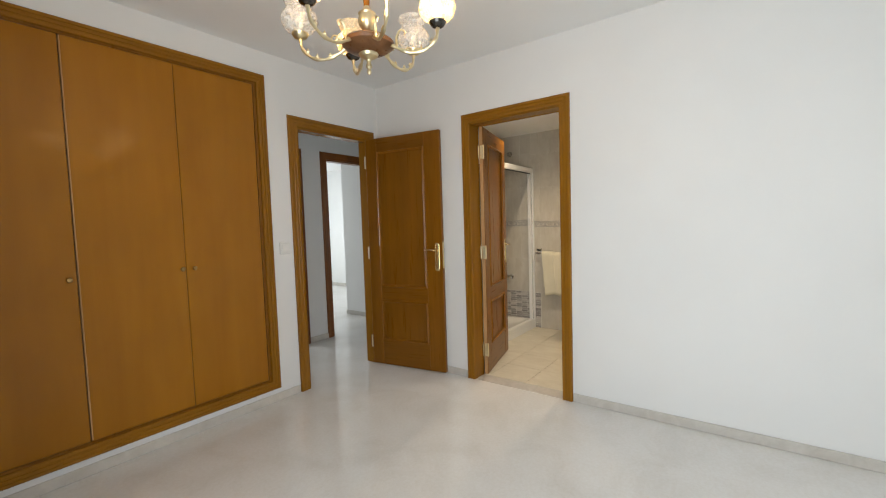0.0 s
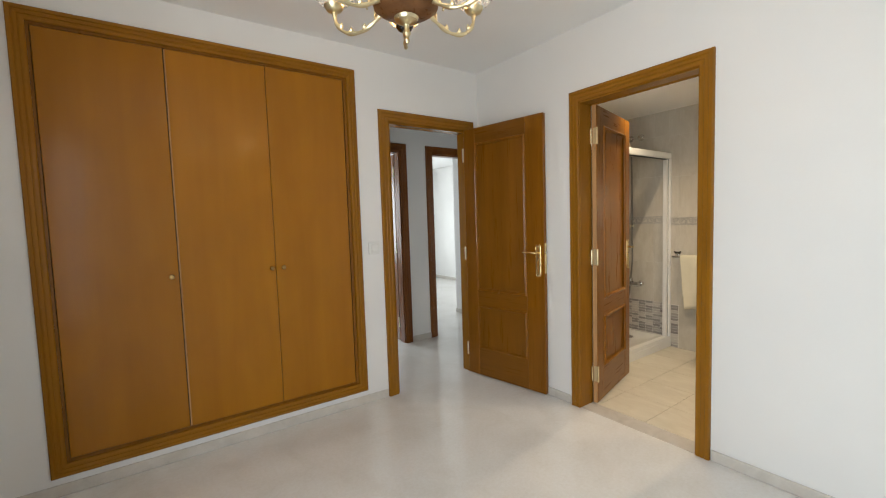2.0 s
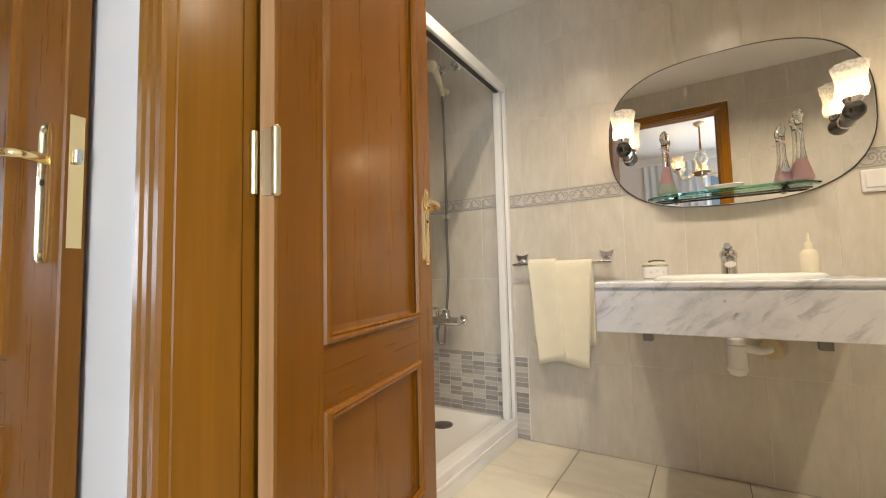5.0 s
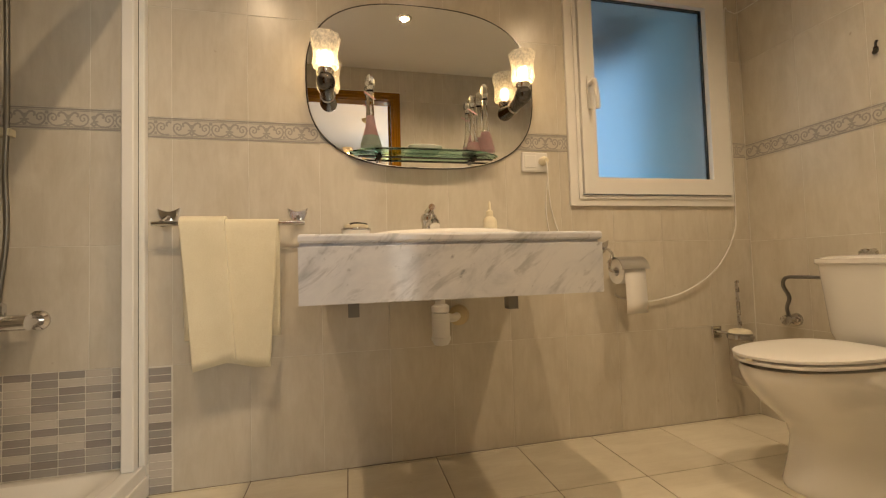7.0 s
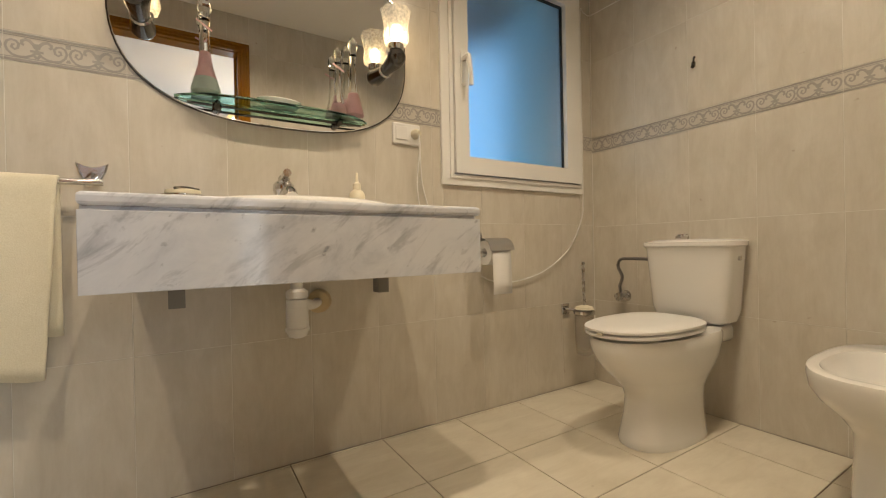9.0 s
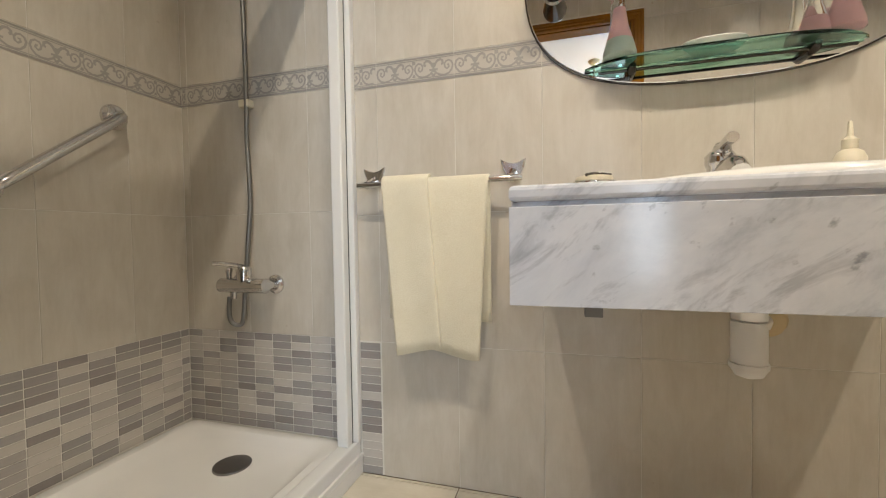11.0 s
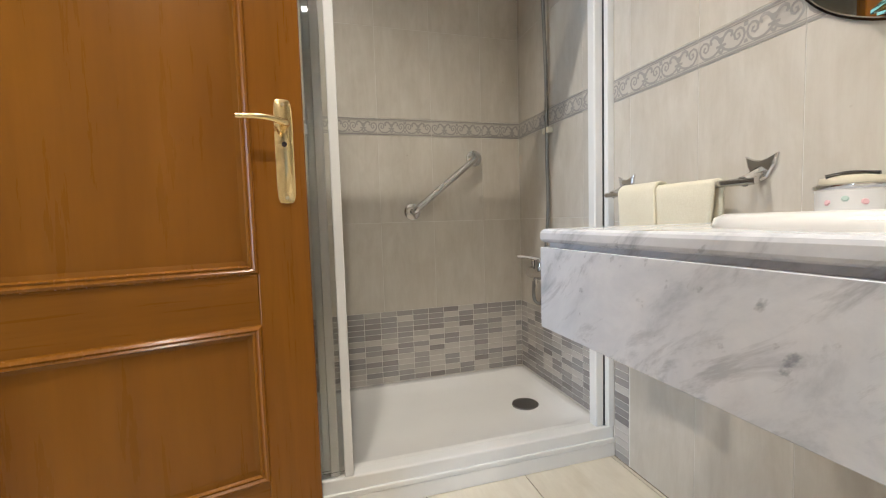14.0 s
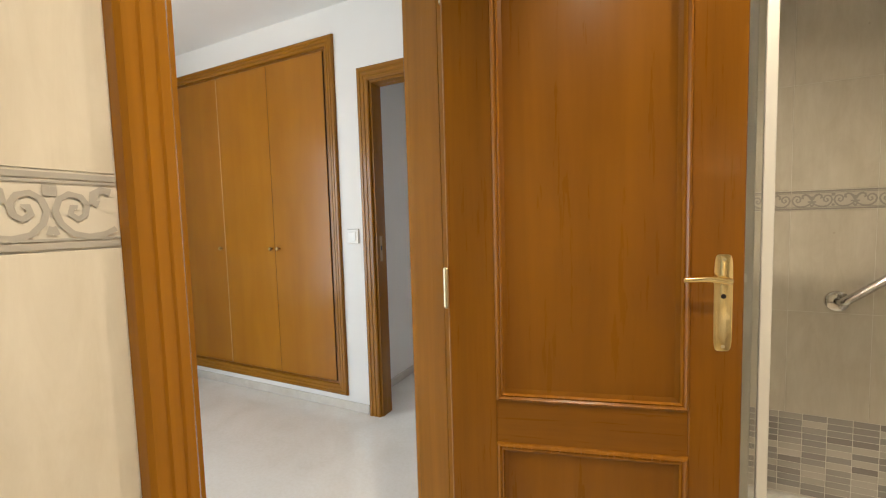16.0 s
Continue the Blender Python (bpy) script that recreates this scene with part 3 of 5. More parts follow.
def panel_door(name, label, loc, rz, thick, w=0.772, h=2.11, mirror=1, mats=None, px0=0.122, px1=0.617):
    """Front at y = 0 (facing -y), back at y = thick; mirror -1 puts the body on the other side."""
    e = thing(name, loc, label, "door", "", rz, "structure")
    V, Hm, Pn, Tr = mats or (WOOD_V, WOOD_H, WOOD_PANEL, WOOD_TRIM)
    y0, y1 = (0.0, thick) if mirror > 0 else (-thick, 0.0)
    z0 = 0.008
    part("stile", box(0, px0, y0, y1, z0, h, 0.003), V, e)
    part("stile", box(px1, w, y0, y1, z0, h, 0.003), V, e)
    for a, b in ((z0, 0.245), (0.622, 0.745), (1.985, h)):
        part("rail", box(px0, px1, y0 + 0.0015, y1 - 0.0015, a, b, 0.0015), Hm, e)
    for a, b in ((0.245, 0.622), (0.745, 1.985)):
        bm = box(px0, px1, y0 + 0.011, y1 - 0.011, a, b)
        part("panel", bm, Pn, e)
        for yy, sd in ((y0 + 0.002, -1), (y1 - 0.002, 1)):
            f = frame_moulding(px0 - 0.002, px1 + 0.002, a - 0.002, b + 0.002, yy, sd)
            part("panel_moulding", f, Tr, e)
            # sloped fielding between moulding and sunk panel
            g = bmesh.new()
            q = 0.030
            inner = yy - sd * 0.009
            loft(g, [[(px0 + i, yv, a + i), (px1 - i, yv, a + i), (px1 - i, yv, b - i), (px0 + i, yv, b - i)] for i, yv in ((0.0, yy), (q, inner + sd * 0.001))], cap=False)
            part("panel_border", g, Pn, e)
    handle_plate(e, w - 0.048, y0, -1)
    handle_plate(e, w - 0.048, y1, 1)
    lock = part("lock_plate", box(w, w + 0.002, (y0 + y1) / 2 - 0.011, (y0 + y1) / 2 + 0.011, 0.93, 1.16), BRASS, e)
    part("latch", box(w + 0.002, w + 0.011, (y0 + y1) / 2 - 0.006, (y0 + y1) / 2 + 0.006, 1.075, 1.10, 0.002), STEEL, lock)
    part("pale_edge", box(-0.0015, 0, y0 + 0.004, y1 - 0.004, z0, h), WOOD_EDGE, e, "raw pale timber hinge edge")
    for z in (0.22, 1.06, 1.90):
        hg = part("hinge", box(-0.004, -0.0015, y0 + 0.006, y1 - 0.01, z - 0.055, z + 0.055, 0.0), BRASS_OLD, e)
        fy = y0 - 0.003 if mirror > 0 else y1 + 0.003
        part("front_knuckle", tube([(-0.005, fy, z - 0.058), (-0.005, fy, z - 0.054), (-0.005, fy, z + 0.054), (-0.005, fy, z + 0.058)], [0.004, 0.0075, 0.0075, 0.004], 10), BRASS_OLD, hg, "", True)
        part("knuckle", tube([(-0.007, y1 + 0.002 if mirror > 0 else y0 - 0.002, z - 0.052), (-0.007, y1 + 0.002 if mirror > 0 else y0 - 0.002, z + 0.052)], 0.006, 8), BRASS_OLD, hg)
    return e


# bedroom door: front (seen) face looks to -x, leaf from the hinge towards -y
panel_door("door_1", "open honey oak panelled bedroom door with brass lever", (-0.170, -0.008, 0), math.degrees(math.atan2(-0.752, 0.125)), 0.036)
# bathroom door
panel_door("door_2", "open honey oak panelled bathroom door with brass lever", (0.133, -1.0955, 0), math.degrees(math.atan2(0.245, 0.9695)), 0.036, 0.738, px0=0.130)
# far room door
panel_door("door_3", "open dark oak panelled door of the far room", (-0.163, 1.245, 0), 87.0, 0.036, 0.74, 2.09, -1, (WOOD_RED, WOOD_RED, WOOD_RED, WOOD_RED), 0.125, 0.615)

# ---- wardrobe built into the wall ----
wardrobe = thing("wardrobe", (0, 0, 0), "built-in honey oak wardrobe with three closed doors", "wardrobe")
casing_sides(wardrobe, -2.835, -1.217, 2.372, 0.0, -1, "x", 0.068, (FRAME_V, FRAME_H), bottom=0.166)
part("carcass", box(-2.85, -1.20, 0.05, 0.58, 0.15, 2.385), WOOD_V, wardrobe)
part("inner_frame", wall_boxes("x", 0.0, 0.05, -2.85, -1.20, 0.15, 2.385, [(-2.824, -1.236, 0.181, 2.357)]), WOOD_V, wardrobe)
DOORS = [(-2.821, -2.290), (-2.279, -1.757), (-1.754, -1.244)]
DOOR_Y = (-0.004, -0.006, -0.006)
for i, (a, b) in enumerate(DOORS):
    d = part("wardrobe_door", box(a, b, DOOR_Y[i], DOOR_Y[i] + 0.022, 0.184, 2.354, 0.002), WOOD_CLOSET, wardrobe)
    kn = lathe([(0.0035, 0), (0.006, 0.001), (0.0055, 0.010), (0.012, 0.016), (0.0145, 0.022), (0.011, 0.029), (0.003, 0.031)], 14)
    bmesh.ops.rotate(kn, verts=kn.verts, cent=(0, 0, 0), matrix=Matrix.Rotation(radians(90), 3, "X"))
    bmesh.ops.translate(kn, verts=kn.verts, vec=((-2.325, -1.783, -1.712)[i], DOOR_Y[i], 1.079))
    part("knob", kn, KNOB_BRASS, d, "small round aged brass knob", True)
    # thin dark sheet paints the shade on the closing edge
    part("shade_edge", box(b, b + 0.001, DOOR_Y[i] + 0.002, DOOR_Y[i] + 0.020, 0.186, 2.352), SLOT_BROWN, d, "closing edge painted dark for its shade")
# black strips behind two gaps put their shade into colour
for a, b in ((-2.290, -2.279), (-1.244, -1.236)):
    part("gap_shade", box(a - 0.01, b + (0.01 if b < -2 else 0.0), 0.028, 0.040, 0.184, 2.354), DARK, wardrobe, "black strip painting the shade in a door gap")
part("cover_strip", box(-2.2855, -2.279, -0.0085, 0.014, 0.188, 2.350, 0.001), WOOD_EDGE, wardrobe, "pale oak edge strip of the middle door")

# ---- light switch ----
sw = thing("light_switch", (-1.052, 0, 1.162), "square white rocker light switch beside the door", "switch")
part("cover", box(-0.044, 0.044, -0.014, 0, -0.047, 0.047, 0.005, 2), PLASTIC, sw)
part("rocker", box(-0.028, 0.028, -0.019, -0.013, -0.030, 0.030, 0.003), PLASTIC, sw)
soc = thing("wall_socket", (0.0, 3.1, 0.95), "small white switch on the far room wall", "switch")
part("cover", box(-0.009, 0, -0.04, 0.04, -0.04, 0.04, 0.003), PLASTIC, soc)

# ---- bedroom window and curtain ----
win_w = thing("window_1", (WEST, -2.75, 0), "white framed bedroom window behind a curtain", "window", "", 0, "structure")
part("window_frame", wall_boxes("y", -0.09, -0.04, -1.0, 1.0, 0.15, 2.30, [(-0.94, -0.03, 0.21, 2.24), (0.03, 0.94, 0.21, 2.24)]), LACQUER, win_w)
cur = thing("curtain", (WEST, 0, 0), "white sheer curtain gathered at the window side", "curtain")
bm = bmesh.new()
cols = []
for i in range(90):
    y = -0.95 - i * 0.0095
    x = 0.085 + 0.030 * math.sin(i * 0.62) + 0.010 * math.sin(i * 0.21 + 1)
    cols.append([bm.verts.new((x * (1 - 0.25 * (k / 8)) + 0.012 * math.sin(k * 0.9 + i * 0.11), y - 0.015 * math.sin(k * 0.5), 0.03 + k * 0.305)) for k in range(9)])
for a, b in zip(cols, cols[1:]):
    for k in range(8):
        bm.faces.new((a[k], b[k], b[k + 1], a[k + 1]))
part("cloth", bm, CURTAIN, cur, "", True)
part("rail", tube([(0.07, -0.80, 2.485), (0.07, -3.9, 2.485)], 0.012, 10), LACQUER, cur)

# ---- chandelier ----
CH = (-1.738, -1.705)
chand = thing("chandelier", (*CH, 0), "six-armed brass and wood chandelier with glass shades, three lit", "chandelier")
part("ceiling_rose", lathe([(0.002, H - 0.05), (0.03, H - 0.045), (0.055, H - 0.02), (0.06, H - 0.001)], 24), BRASS_OLD, chand, "", True)
part("stem", lathe([(0.010, 2.14), (0.014, 2.20), (0.010, 2.26), (0.013, 2.34), (0.009, 2.40), (0.008, 2.565)], 14), WOOD_TRIM, chand, "turned honey wood stem", True)
part("urn", lathe([(0.012, 2.03), (0.020, 2.045), (0.014, 2.055), (0.030, 2.075), (0.036, 2.095), (0.030, 2.115), (0.034, 2.122), (0.016, 2.135), (0.010, 2.15)], 20), BRASS_OLD, chand, "", True)
part("hub", lathe([(0.03, 1.975), (0.075, 1.985), (0.098, 2.000), (0.100, 2.012), (0.085, 2.025), (0.045, 2.035), (0.012, 2.038)], 28), wood("turned_brown_wood", (0.12, 0.05, 0.02), (0.24, 0.11, 0.045), (12, 12, 12)), chand, "turned brown wooden hub", True)
part("finial", lathe([(0.004, 1.895), (0.009, 1.905), (0.006, 1.915), (0.013, 1.925), (0.008, 1.94), (0.010, 1.950), (0.034, 1.962), (0.038, 1.972), (0.030, 1.977)], 18), BRASS_OLD, chand, "", True)
ARM_RAD, BASE_Z = 0.270, 2.060
SHADE_PROFILE = [(0.030, 0.0), (0.046, 0.010), (0.064, 0.030), (0.070, 0.052), (0.064, 0.074), (0.050, 0.090), (0.045, 0.098), (0.050, 0.108), (0.056, 0.122), (0.060, 0.134)]
for i in range(6):
    az = radians(240 + 60 * i)
    R = Matrix.Rotation(az, 4, "Z")

    def P(r, z, s=0.0):
        return R @ Vector((r, s, z))
    path = smooth_path([P(0.080, 2.008), P(0.120, 1.982), P(0.170, 1.965), (P(0.225, 1.975)), P(0.262, 2.010), P(ARM_RAD, 2.050)], 6)
    arm = part("arm", tube(path, [0.0065 + 0.0015 * math.sin(k * 0.9) for k in range(len(path))], 8), BRASS_OLD, chand, "", True)
    curl = smooth_path([P(0.110, 1.992), P(0.112, 2.03), P(0.128, 2.052), P(0.144, 2.044), P(0.140, 2.030)], 5)
    part("scroll", tube(curl, [0.005 - 0.002 * k / len(curl) for k in range(len(curl))], 6), BRASS_OLD, arm, "", True)
    for rr, zz in ((0.152, 1.972), (0.205, 1.972), (0.243, 1.994)):
        part("leaf_bud", lathe([(0.001, -0.006), (0.006, 0), (0.0075, 0.006), (0.003, 0.014), (0.001, 0.018)], 7, *P(rr, zz)), BRASS_OLD, arm, "", True)
    lit = i % 2 == 1
    part("cup", lathe([(0.010, -0.012), (0.024, -0.006), (0.031, 0.004), (0.033, 0.012), (0.030, 0.016)], 18, *P(ARM_RAD, BASE_Z)), DARK_METAL if lit else BRASS_OLD, chand, "", True)
    sh = part("shade", lathe([(r, z + 0.008) for r, z in SHADE_PROFILE], 36, *P(ARM_RAD, BASE_Z), None, False, 12, 0.022), SHADE_AMBER if lit else SHADE_CLEAR, chand,
              "lit amber glass tulip shade" if lit else "unlit etched clear glass tulip shade", True)
    part("bulb", lathe([(0.008, 0.02), (0.014, 0.035), (0.018, 0.055), (0.014, 0.075), (0.004, 0.088)], 12, *P(ARM_RAD, BASE_Z)), BULB_CHAND if lit else PLASTIC, sh, "", True)

BEDROOM_SIDE = set(scene.objects) - {floor_bath, bath_east, bath_south, bath_north, bath_west, bath_ceiling}

# ---- bathroom: shower ----
YS = -0.73
tray = thing("shower_tray", (0, 0, 0), "white low acrylic shower tray with round drain", "shower tray")
bm = bmesh.new()
TX0, TX1, TY0, TY1 = 0.182, 1.890, -0.705, -0.055
loft(bm, [rounded(z, TX0 + i, TX1 - i, TY0 + i, TY1 - i, 48, p) for z, i, p in
          ((0.0, 0, 40), (0.096, 0, 40), (0.100, 0.006, 30), (0.098, 0.036, 14), (0.074, 0.058, 10), (0.058, 0.09, 8), (0.050, 0.25, 5))])
part("basin", bm, TRAY_WHITE, tray, "", True)
part("drain", lathe([(0.055, 0.040), (0.058, 0.052), (0.056, 0.058), (0.020, 0.061), (0.002, 0.061)], 28, 1.735, -0.385), DRAIN_METAL, tray, "round dark steel drain cover", True)

screen = thing("shower_screen", (0, 0, 0), "white framed sliding shower screen, open", "shower screen")
part("sill", box(0.182, 1.893, YS - 0.030, YS + 0.028, 0, 0.052, 0.004, 2), LACQUER, screen)
part("bottom_rail", box(0.182, 1.893, YS - 0.022, YS + 0.026, 0.052, 0.108, 0.005, 2), LACQUER, screen)
part("track_lip", box(0.182, 1.893, YS - 0.031, YS - 0.022, 0.052, 0.068, 0.002), LACQUER, screen)
part("top_rail", box(0.182, 1.893, YS - 0.026, YS + 0.028, 1.885, 1.945, 0.005, 2), LACQUER, screen)
part("top_rail_slot", box(0.182, 1.85, YS - 0.010, YS + 0.012, 1.878, 1.886), SEAL, screen)
part("wall_post", box(1.866, 1.893, YS - 0.028, YS + 0.028, 0.108, 1.885, 0.003), LACQUER, screen)
part("closing_post", box(1.826, 1.860, YS - 0.012, YS + 0.026, 0.108, 1.885, 0.004), LACQUER, screen)
part("rubber_seal", box(1.860, 1.866, YS - 0.010, YS + 0.022, 0.108, 1.885), SEAL, screen)
part("wall_post", box(0.182, 0.212, YS - 0.026, YS + 0.026, 0.108, 1.885, 0.003), LACQUER, screen)
for k, (x0, x1, yy) in enumerate(((0.212, 0.985, YS - 0.012), (0.225, 0.945, YS + 0.004), (0.24, 0.925, YS + 0.018))):
    leaf = part("sliding_panel", box(x0 + 0.01, x1 - 0.02, yy - 0.003, yy + 0.003, 0.125, 1.87), GLASS_CLEAR, screen)
    part("panel_stile", box(x1 - 0.026, x1, yy - 0.010, yy + 0.007, 0.110, 1.882, 0.002), LACQUER if k == 0 else ALU_GREY, leaf)
    part("panel_stile", box(x0, x0 + 0.026, yy - 0.007, yy + 0.007, 0.110, 1.882, 0.002), ALU_GREY, leaf)

mixer = thing("shower_mixer", (1.893, -0.366, 0.610), "chrome single-lever shower mixer on the tiled wall", "mixer tap")
for dy in (-0.075, 0.075):
    bm = tube([(0, dy, 0), (-0.006, dy, 0), (-0.014, dy, 0)], [0.033, 0.032, 0.022], 18)
    part("escutcheon", bm, CHROME, mixer, "", True)
    part("inlet", tube([(-0.012, dy, 0), (-0.045, dy, 0), (-0.062, dy * 0.9, 0)], [0.014, 0.014, 0.019], 12), CHROME, mixer, "", True)
part("body", tube(smooth_path([(-0.062, -0.085, 0), (-0.064, -0.03, 0), (-0.064, 0.04, 0), (-0.062, 0.095, 0)], 4), 0.025, 16), CHROME, mixer, "", True)
part("cartridge", lathe([(0.022, 0.0), (0.024, 0.02), (0.024, 0.048), (0.018, 0.056), (0.004, 0.058)], 18, -0.064, 0.0, 0.008), CHROME, mixer, "", True)
part("lever", tube(smooth_path([(-0.064, 0.0, 0.062), (-0.085, 0.012, 0.070), (-0.125, 0.030, 0.078), (-0.155, 0.042, 0.080)], 4), 0.0075, 8), CHROME, mixer, "", True)
part("diverter", lathe([(0.009, 0), (0.009, 0.022), (0.012, 0.028), (0.012, 0.040), (0.004, 0.042)], 12, -0.064, 0.062, 0.018), CHROME, mixer, "", True)
part("outlet", lathe([(0.010, -0.045), (0.012, -0.02), (0.012, 0.0)], 12, -0.064, 0.045, 0), CHROME, mixer, "", True)

shower = thing("hand_shower", (1.893, -0.36, 0), "cream hand shower on a long steel hose", "hand shower")
hose = smooth_path([(-0.064, 0.056, 0.572), (-0.066, 0.058, 0.52), (-0.064, 0.052, 0.488), (-0.054, 0.036, 0.474), (-0.044, 0.022, 0.49), (-0.036, 0.016, 0.60), (-0.030, 0.008, 0.72),
                    (-0.024, -0.004, 0.90), (-0.022, 0.004, 1.10), (-0.024, 0.0, 1.24), (-0.026, 0.0, 1.50), (-0.040, -0.004, 1.80), (-0.055, -0.008, 1.955)], 14)
part("hose", tube(hose, 0.0078, 10), HOSE, shower, "steel hose", True)
part("wall_clip", box(-0.030, 0, -0.012, 0.030, 1.214, 1.240, 0.004, 2), CREAM, shower)
part("bracket", tube([(0, -0.01, 2.0), (-0.03, -0.01, 2.0), (-0.06, -0.01, 1.985)], [0.020, 0.016, 0.020], 12), CREAM, shower, "", True)
part("grip", tube(smooth_path([(-0.050, -0.010, 1.955), (-0.064, -0.004, 2.02), (-0.088, 0.010, 2.09), (-0.115, 0.026, 2.135)], 5), [0.012 + 0.012 * (k / 15) for k in range(16)], 14), CREAM, shower, "", True)
part("spray_face", tube([(-0.100, 0.022, 2.135), (-0.128, 0.026, 2.125), (-0.134, 0.027, 2.122)], [0.032, 0.034, 0.022], 18), CREAM, shower, "", True)
for yy in (-0.33, -0.446):
    cap = thing("valve_cap", (1.893, yy, 2.150), "round chrome stop valve knob high on the tiles", "valve", "shower stop valves")
    part("rose", tube([(0, 0, 0), (-0.010, 0, 0)], [0.034, 0.028], 20), CHROME, cap, "", True)
    part("knob", tube([(-0.010, 0, 0), (-0.034, 0, 0), (-0.046, 0, 0)], [0.022, 0.024, 0.016], 14), CHROME, cap, "", True)

grab = thing("grab_bar", (0, -0.050, 0), "slanted polished steel grab bar on the shower wall", "grab bar")
A0, A1 = Vector((1.338, 0, 0.900)), Vector((1.650, 0, 1.150))
off = Vector((0, -0.052, 0))
d = (A1 - A0).normalized()
part("bar", tube(smooth_path([A0 + Vector((0, -0.004, 0)), A0 + off * 0.75 + d * 0.006, A0 + off + d * 0.032, A0 * 0.5 + A1 * 0.5 + off, A1 + off - d * 0.032, A1 + off * 0.75 - d * 0.006, A1 + Vector((0, -0.004, 0))], 6), 0.0155, 14), CHROME, grab, "", True)
for p in (A0, A1):
    bm = tube([p, p + Vector((0, -0.010, 0)), p + Vector((0, -0.016, 0))], [0.039, 0.038, 0.026], 22)
    part("flange", bm, CHROME, grab, "round wall flange", True)

# ---- marble vanity ----
VX, VY0, VY1 = 1.290, -2.131, -1.321
van = thing("washbasin_counter", (0, 0, 0), "white grey-veined marble washbasin counter fixed to the wall", "vanity counter")
BCX, BCY, BRX, BRY = 1.545, -1.735, 0.205, 0.250


def slab_with_hole():
    bm = bmesh.new()
    n = 48
    hole = [(BCX + (BRX - 0.02) * math.cos(a), BCY + (BRY - 0.02) * math.sin(a)) for a in (2 * math.pi * i / n for i in range(n))]
    out = []
    for hx, hy in hole:
        dx, dy = hx - BCX, hy - BCY
        k = min(((1.893 - BCX) / dx if dx > 0 else (VX - BCX) / dx) if abs(dx) > 1e-6 else 9, ((VY1 - BCY) / dy if dy > 0 else (VY0 - BCY) / dy) if abs(dy) > 1e-6 else 9)
        out.append((BCX + dx * k, BCY + dy * k))
    corners = [(VX, VY0), (VX, VY1), (1.893, VY0), (1.893, VY1)]
    for c in corners:
        i = min(range(n), key=lambda j: (out[j][0] - c[0]) ** 2 + (out[j][1] - c[1]) ** 2)
        out[i] = c

    def inset(d):
        return [(x + (d if x < BCX else 0), min(max(y, VY0 + d), VY1 - d)) for x, y in out]
    loft(bm, [[(x, y, z) for x, y in r] for z, r in ((0.812, hole), (0.812, inset(0.005)), (0.8145, inset(0.0015)), (0.818, out), (0.828, out), (0.832, inset(0.0015)), (0.835, inset(0.006)), (0.835, hole))], closed=True)
    return bm


part("top_slab", slab_with_hole(), MARBLE, van)
part("recess_strip", box(VX + 0.012, VX + 0.032, VY0 + 0.012, VY1 - 0.012, 0.803, 0.814), MARBLE, van)
part("front_apron", box(VX, VX + 0.020, VY0, VY1, 0.664, 0.804, 0.0008), MARBLE, van)
part("side_apron", box(VX + 0.020, 1.893, VY1 - 0.020, VY1 - 0.001, 0.720, 0.813), MARBLE, van)
part("side_apron", box(VX + 0.020, 1.893, VY0 + 0.001, VY0 + 0.020, 0.720, 0.813), MARBLE, van)
for yy in (-1.45, -1.97):
    br = part("bracket", box(1.56, 1.60, yy - 0.017, yy + 0.017, 0.600, 0.640), PAINTED_GREY, van, "painted steel support bracket")
    part("bracket_leg", box(1.56, 1.600, yy - 0.017, yy + 0.017, 0.640, 0.738), PAINTED_GREY, br)
basin = thing("washbasin", (0, 0, 0), "oval white porcelain drop-in washbasin", "washbasin")


def oval(z, i, n=48):
    return [(BCX + (BRX - i) * math.cos(a), BCY + (BRY - i) * math.sin(a), z) for a in (2 * math.pi * k / n for k in range(n))]


bm = bmesh.new()
loft(bm, [oval(0.834, 0.0), oval(0.840, 0.0), oval(0.847, 0.003), oval(0.852, 0.012), oval(0.852, 0.026), oval(0.846, 0.036), oval(0.80, 0.052), oval(0.755, 0.085), oval(0.735, 0.135), oval(0.730, 0.18)], cap=False)
loft(bm, [oval(0.730, 0.18), oval(0.722, 0.18), oval(0.722, 0.12), oval(0.74, 0.075), oval(0.80, 0.042), oval(0.834, 0.024), oval(0.834, 0.0)], cap=False)
part("bowl", bm, PORCELAIN, basin, "", True)
part("plug_drain", lathe([(0.034, 0.724), (0.034, 0.733), (0.022, 0.736), (0.002, 0.734)], 20, BCX, BCY), CHROME, basin, "", True)
tap = thing("basin_tap", (1.785, -1.735, 0.838), "chrome single-lever basin tap", "tap")
part("base", lathe([(0.031, 0), (0.032, 0.006), (0.028, 0.012), (0.027, 0.072), (0.032, 0.080), (0.031, 0.098), (0.023, 0.108), (0.002, 0.111)], 18), CHROME, tap, "", True)
part("spout", tube(smooth_path([(-0.012, 0, 0.052), (-0.05, 0, 0.066), (-0.095, 0, 0.064), (-0.112, 0, 0.050)], 4), [0.020] * 9 + [0.018] * 4, 12), CHROME, tap, "", True)
part("lever", tube(smooth_path([(0.0, 0, 0.102), (-0.02, 0.002, 0.112), (-0.055, 0.004, 0.120), (-0.092, 0.006, 0.122)], 4), [0.018] * 5 + [0.012] * 8, 10), CHROME, tap, "", True)
trap = thing("sink_trap", (1.62, -1.733, 0), "white plastic bottle trap under the counter", "drain trap")
part("tailpipe", tube([(0, 0, 0.73), (0, 0, 0.60)], 0.017, 14), PLASTIC, trap, "", True)
part("collar", lathe([(0.020, 0.592), (0.030, 0.597), (0.030, 0.615), (0.021, 0.622)], 18), PLASTIC, trap, "", True)
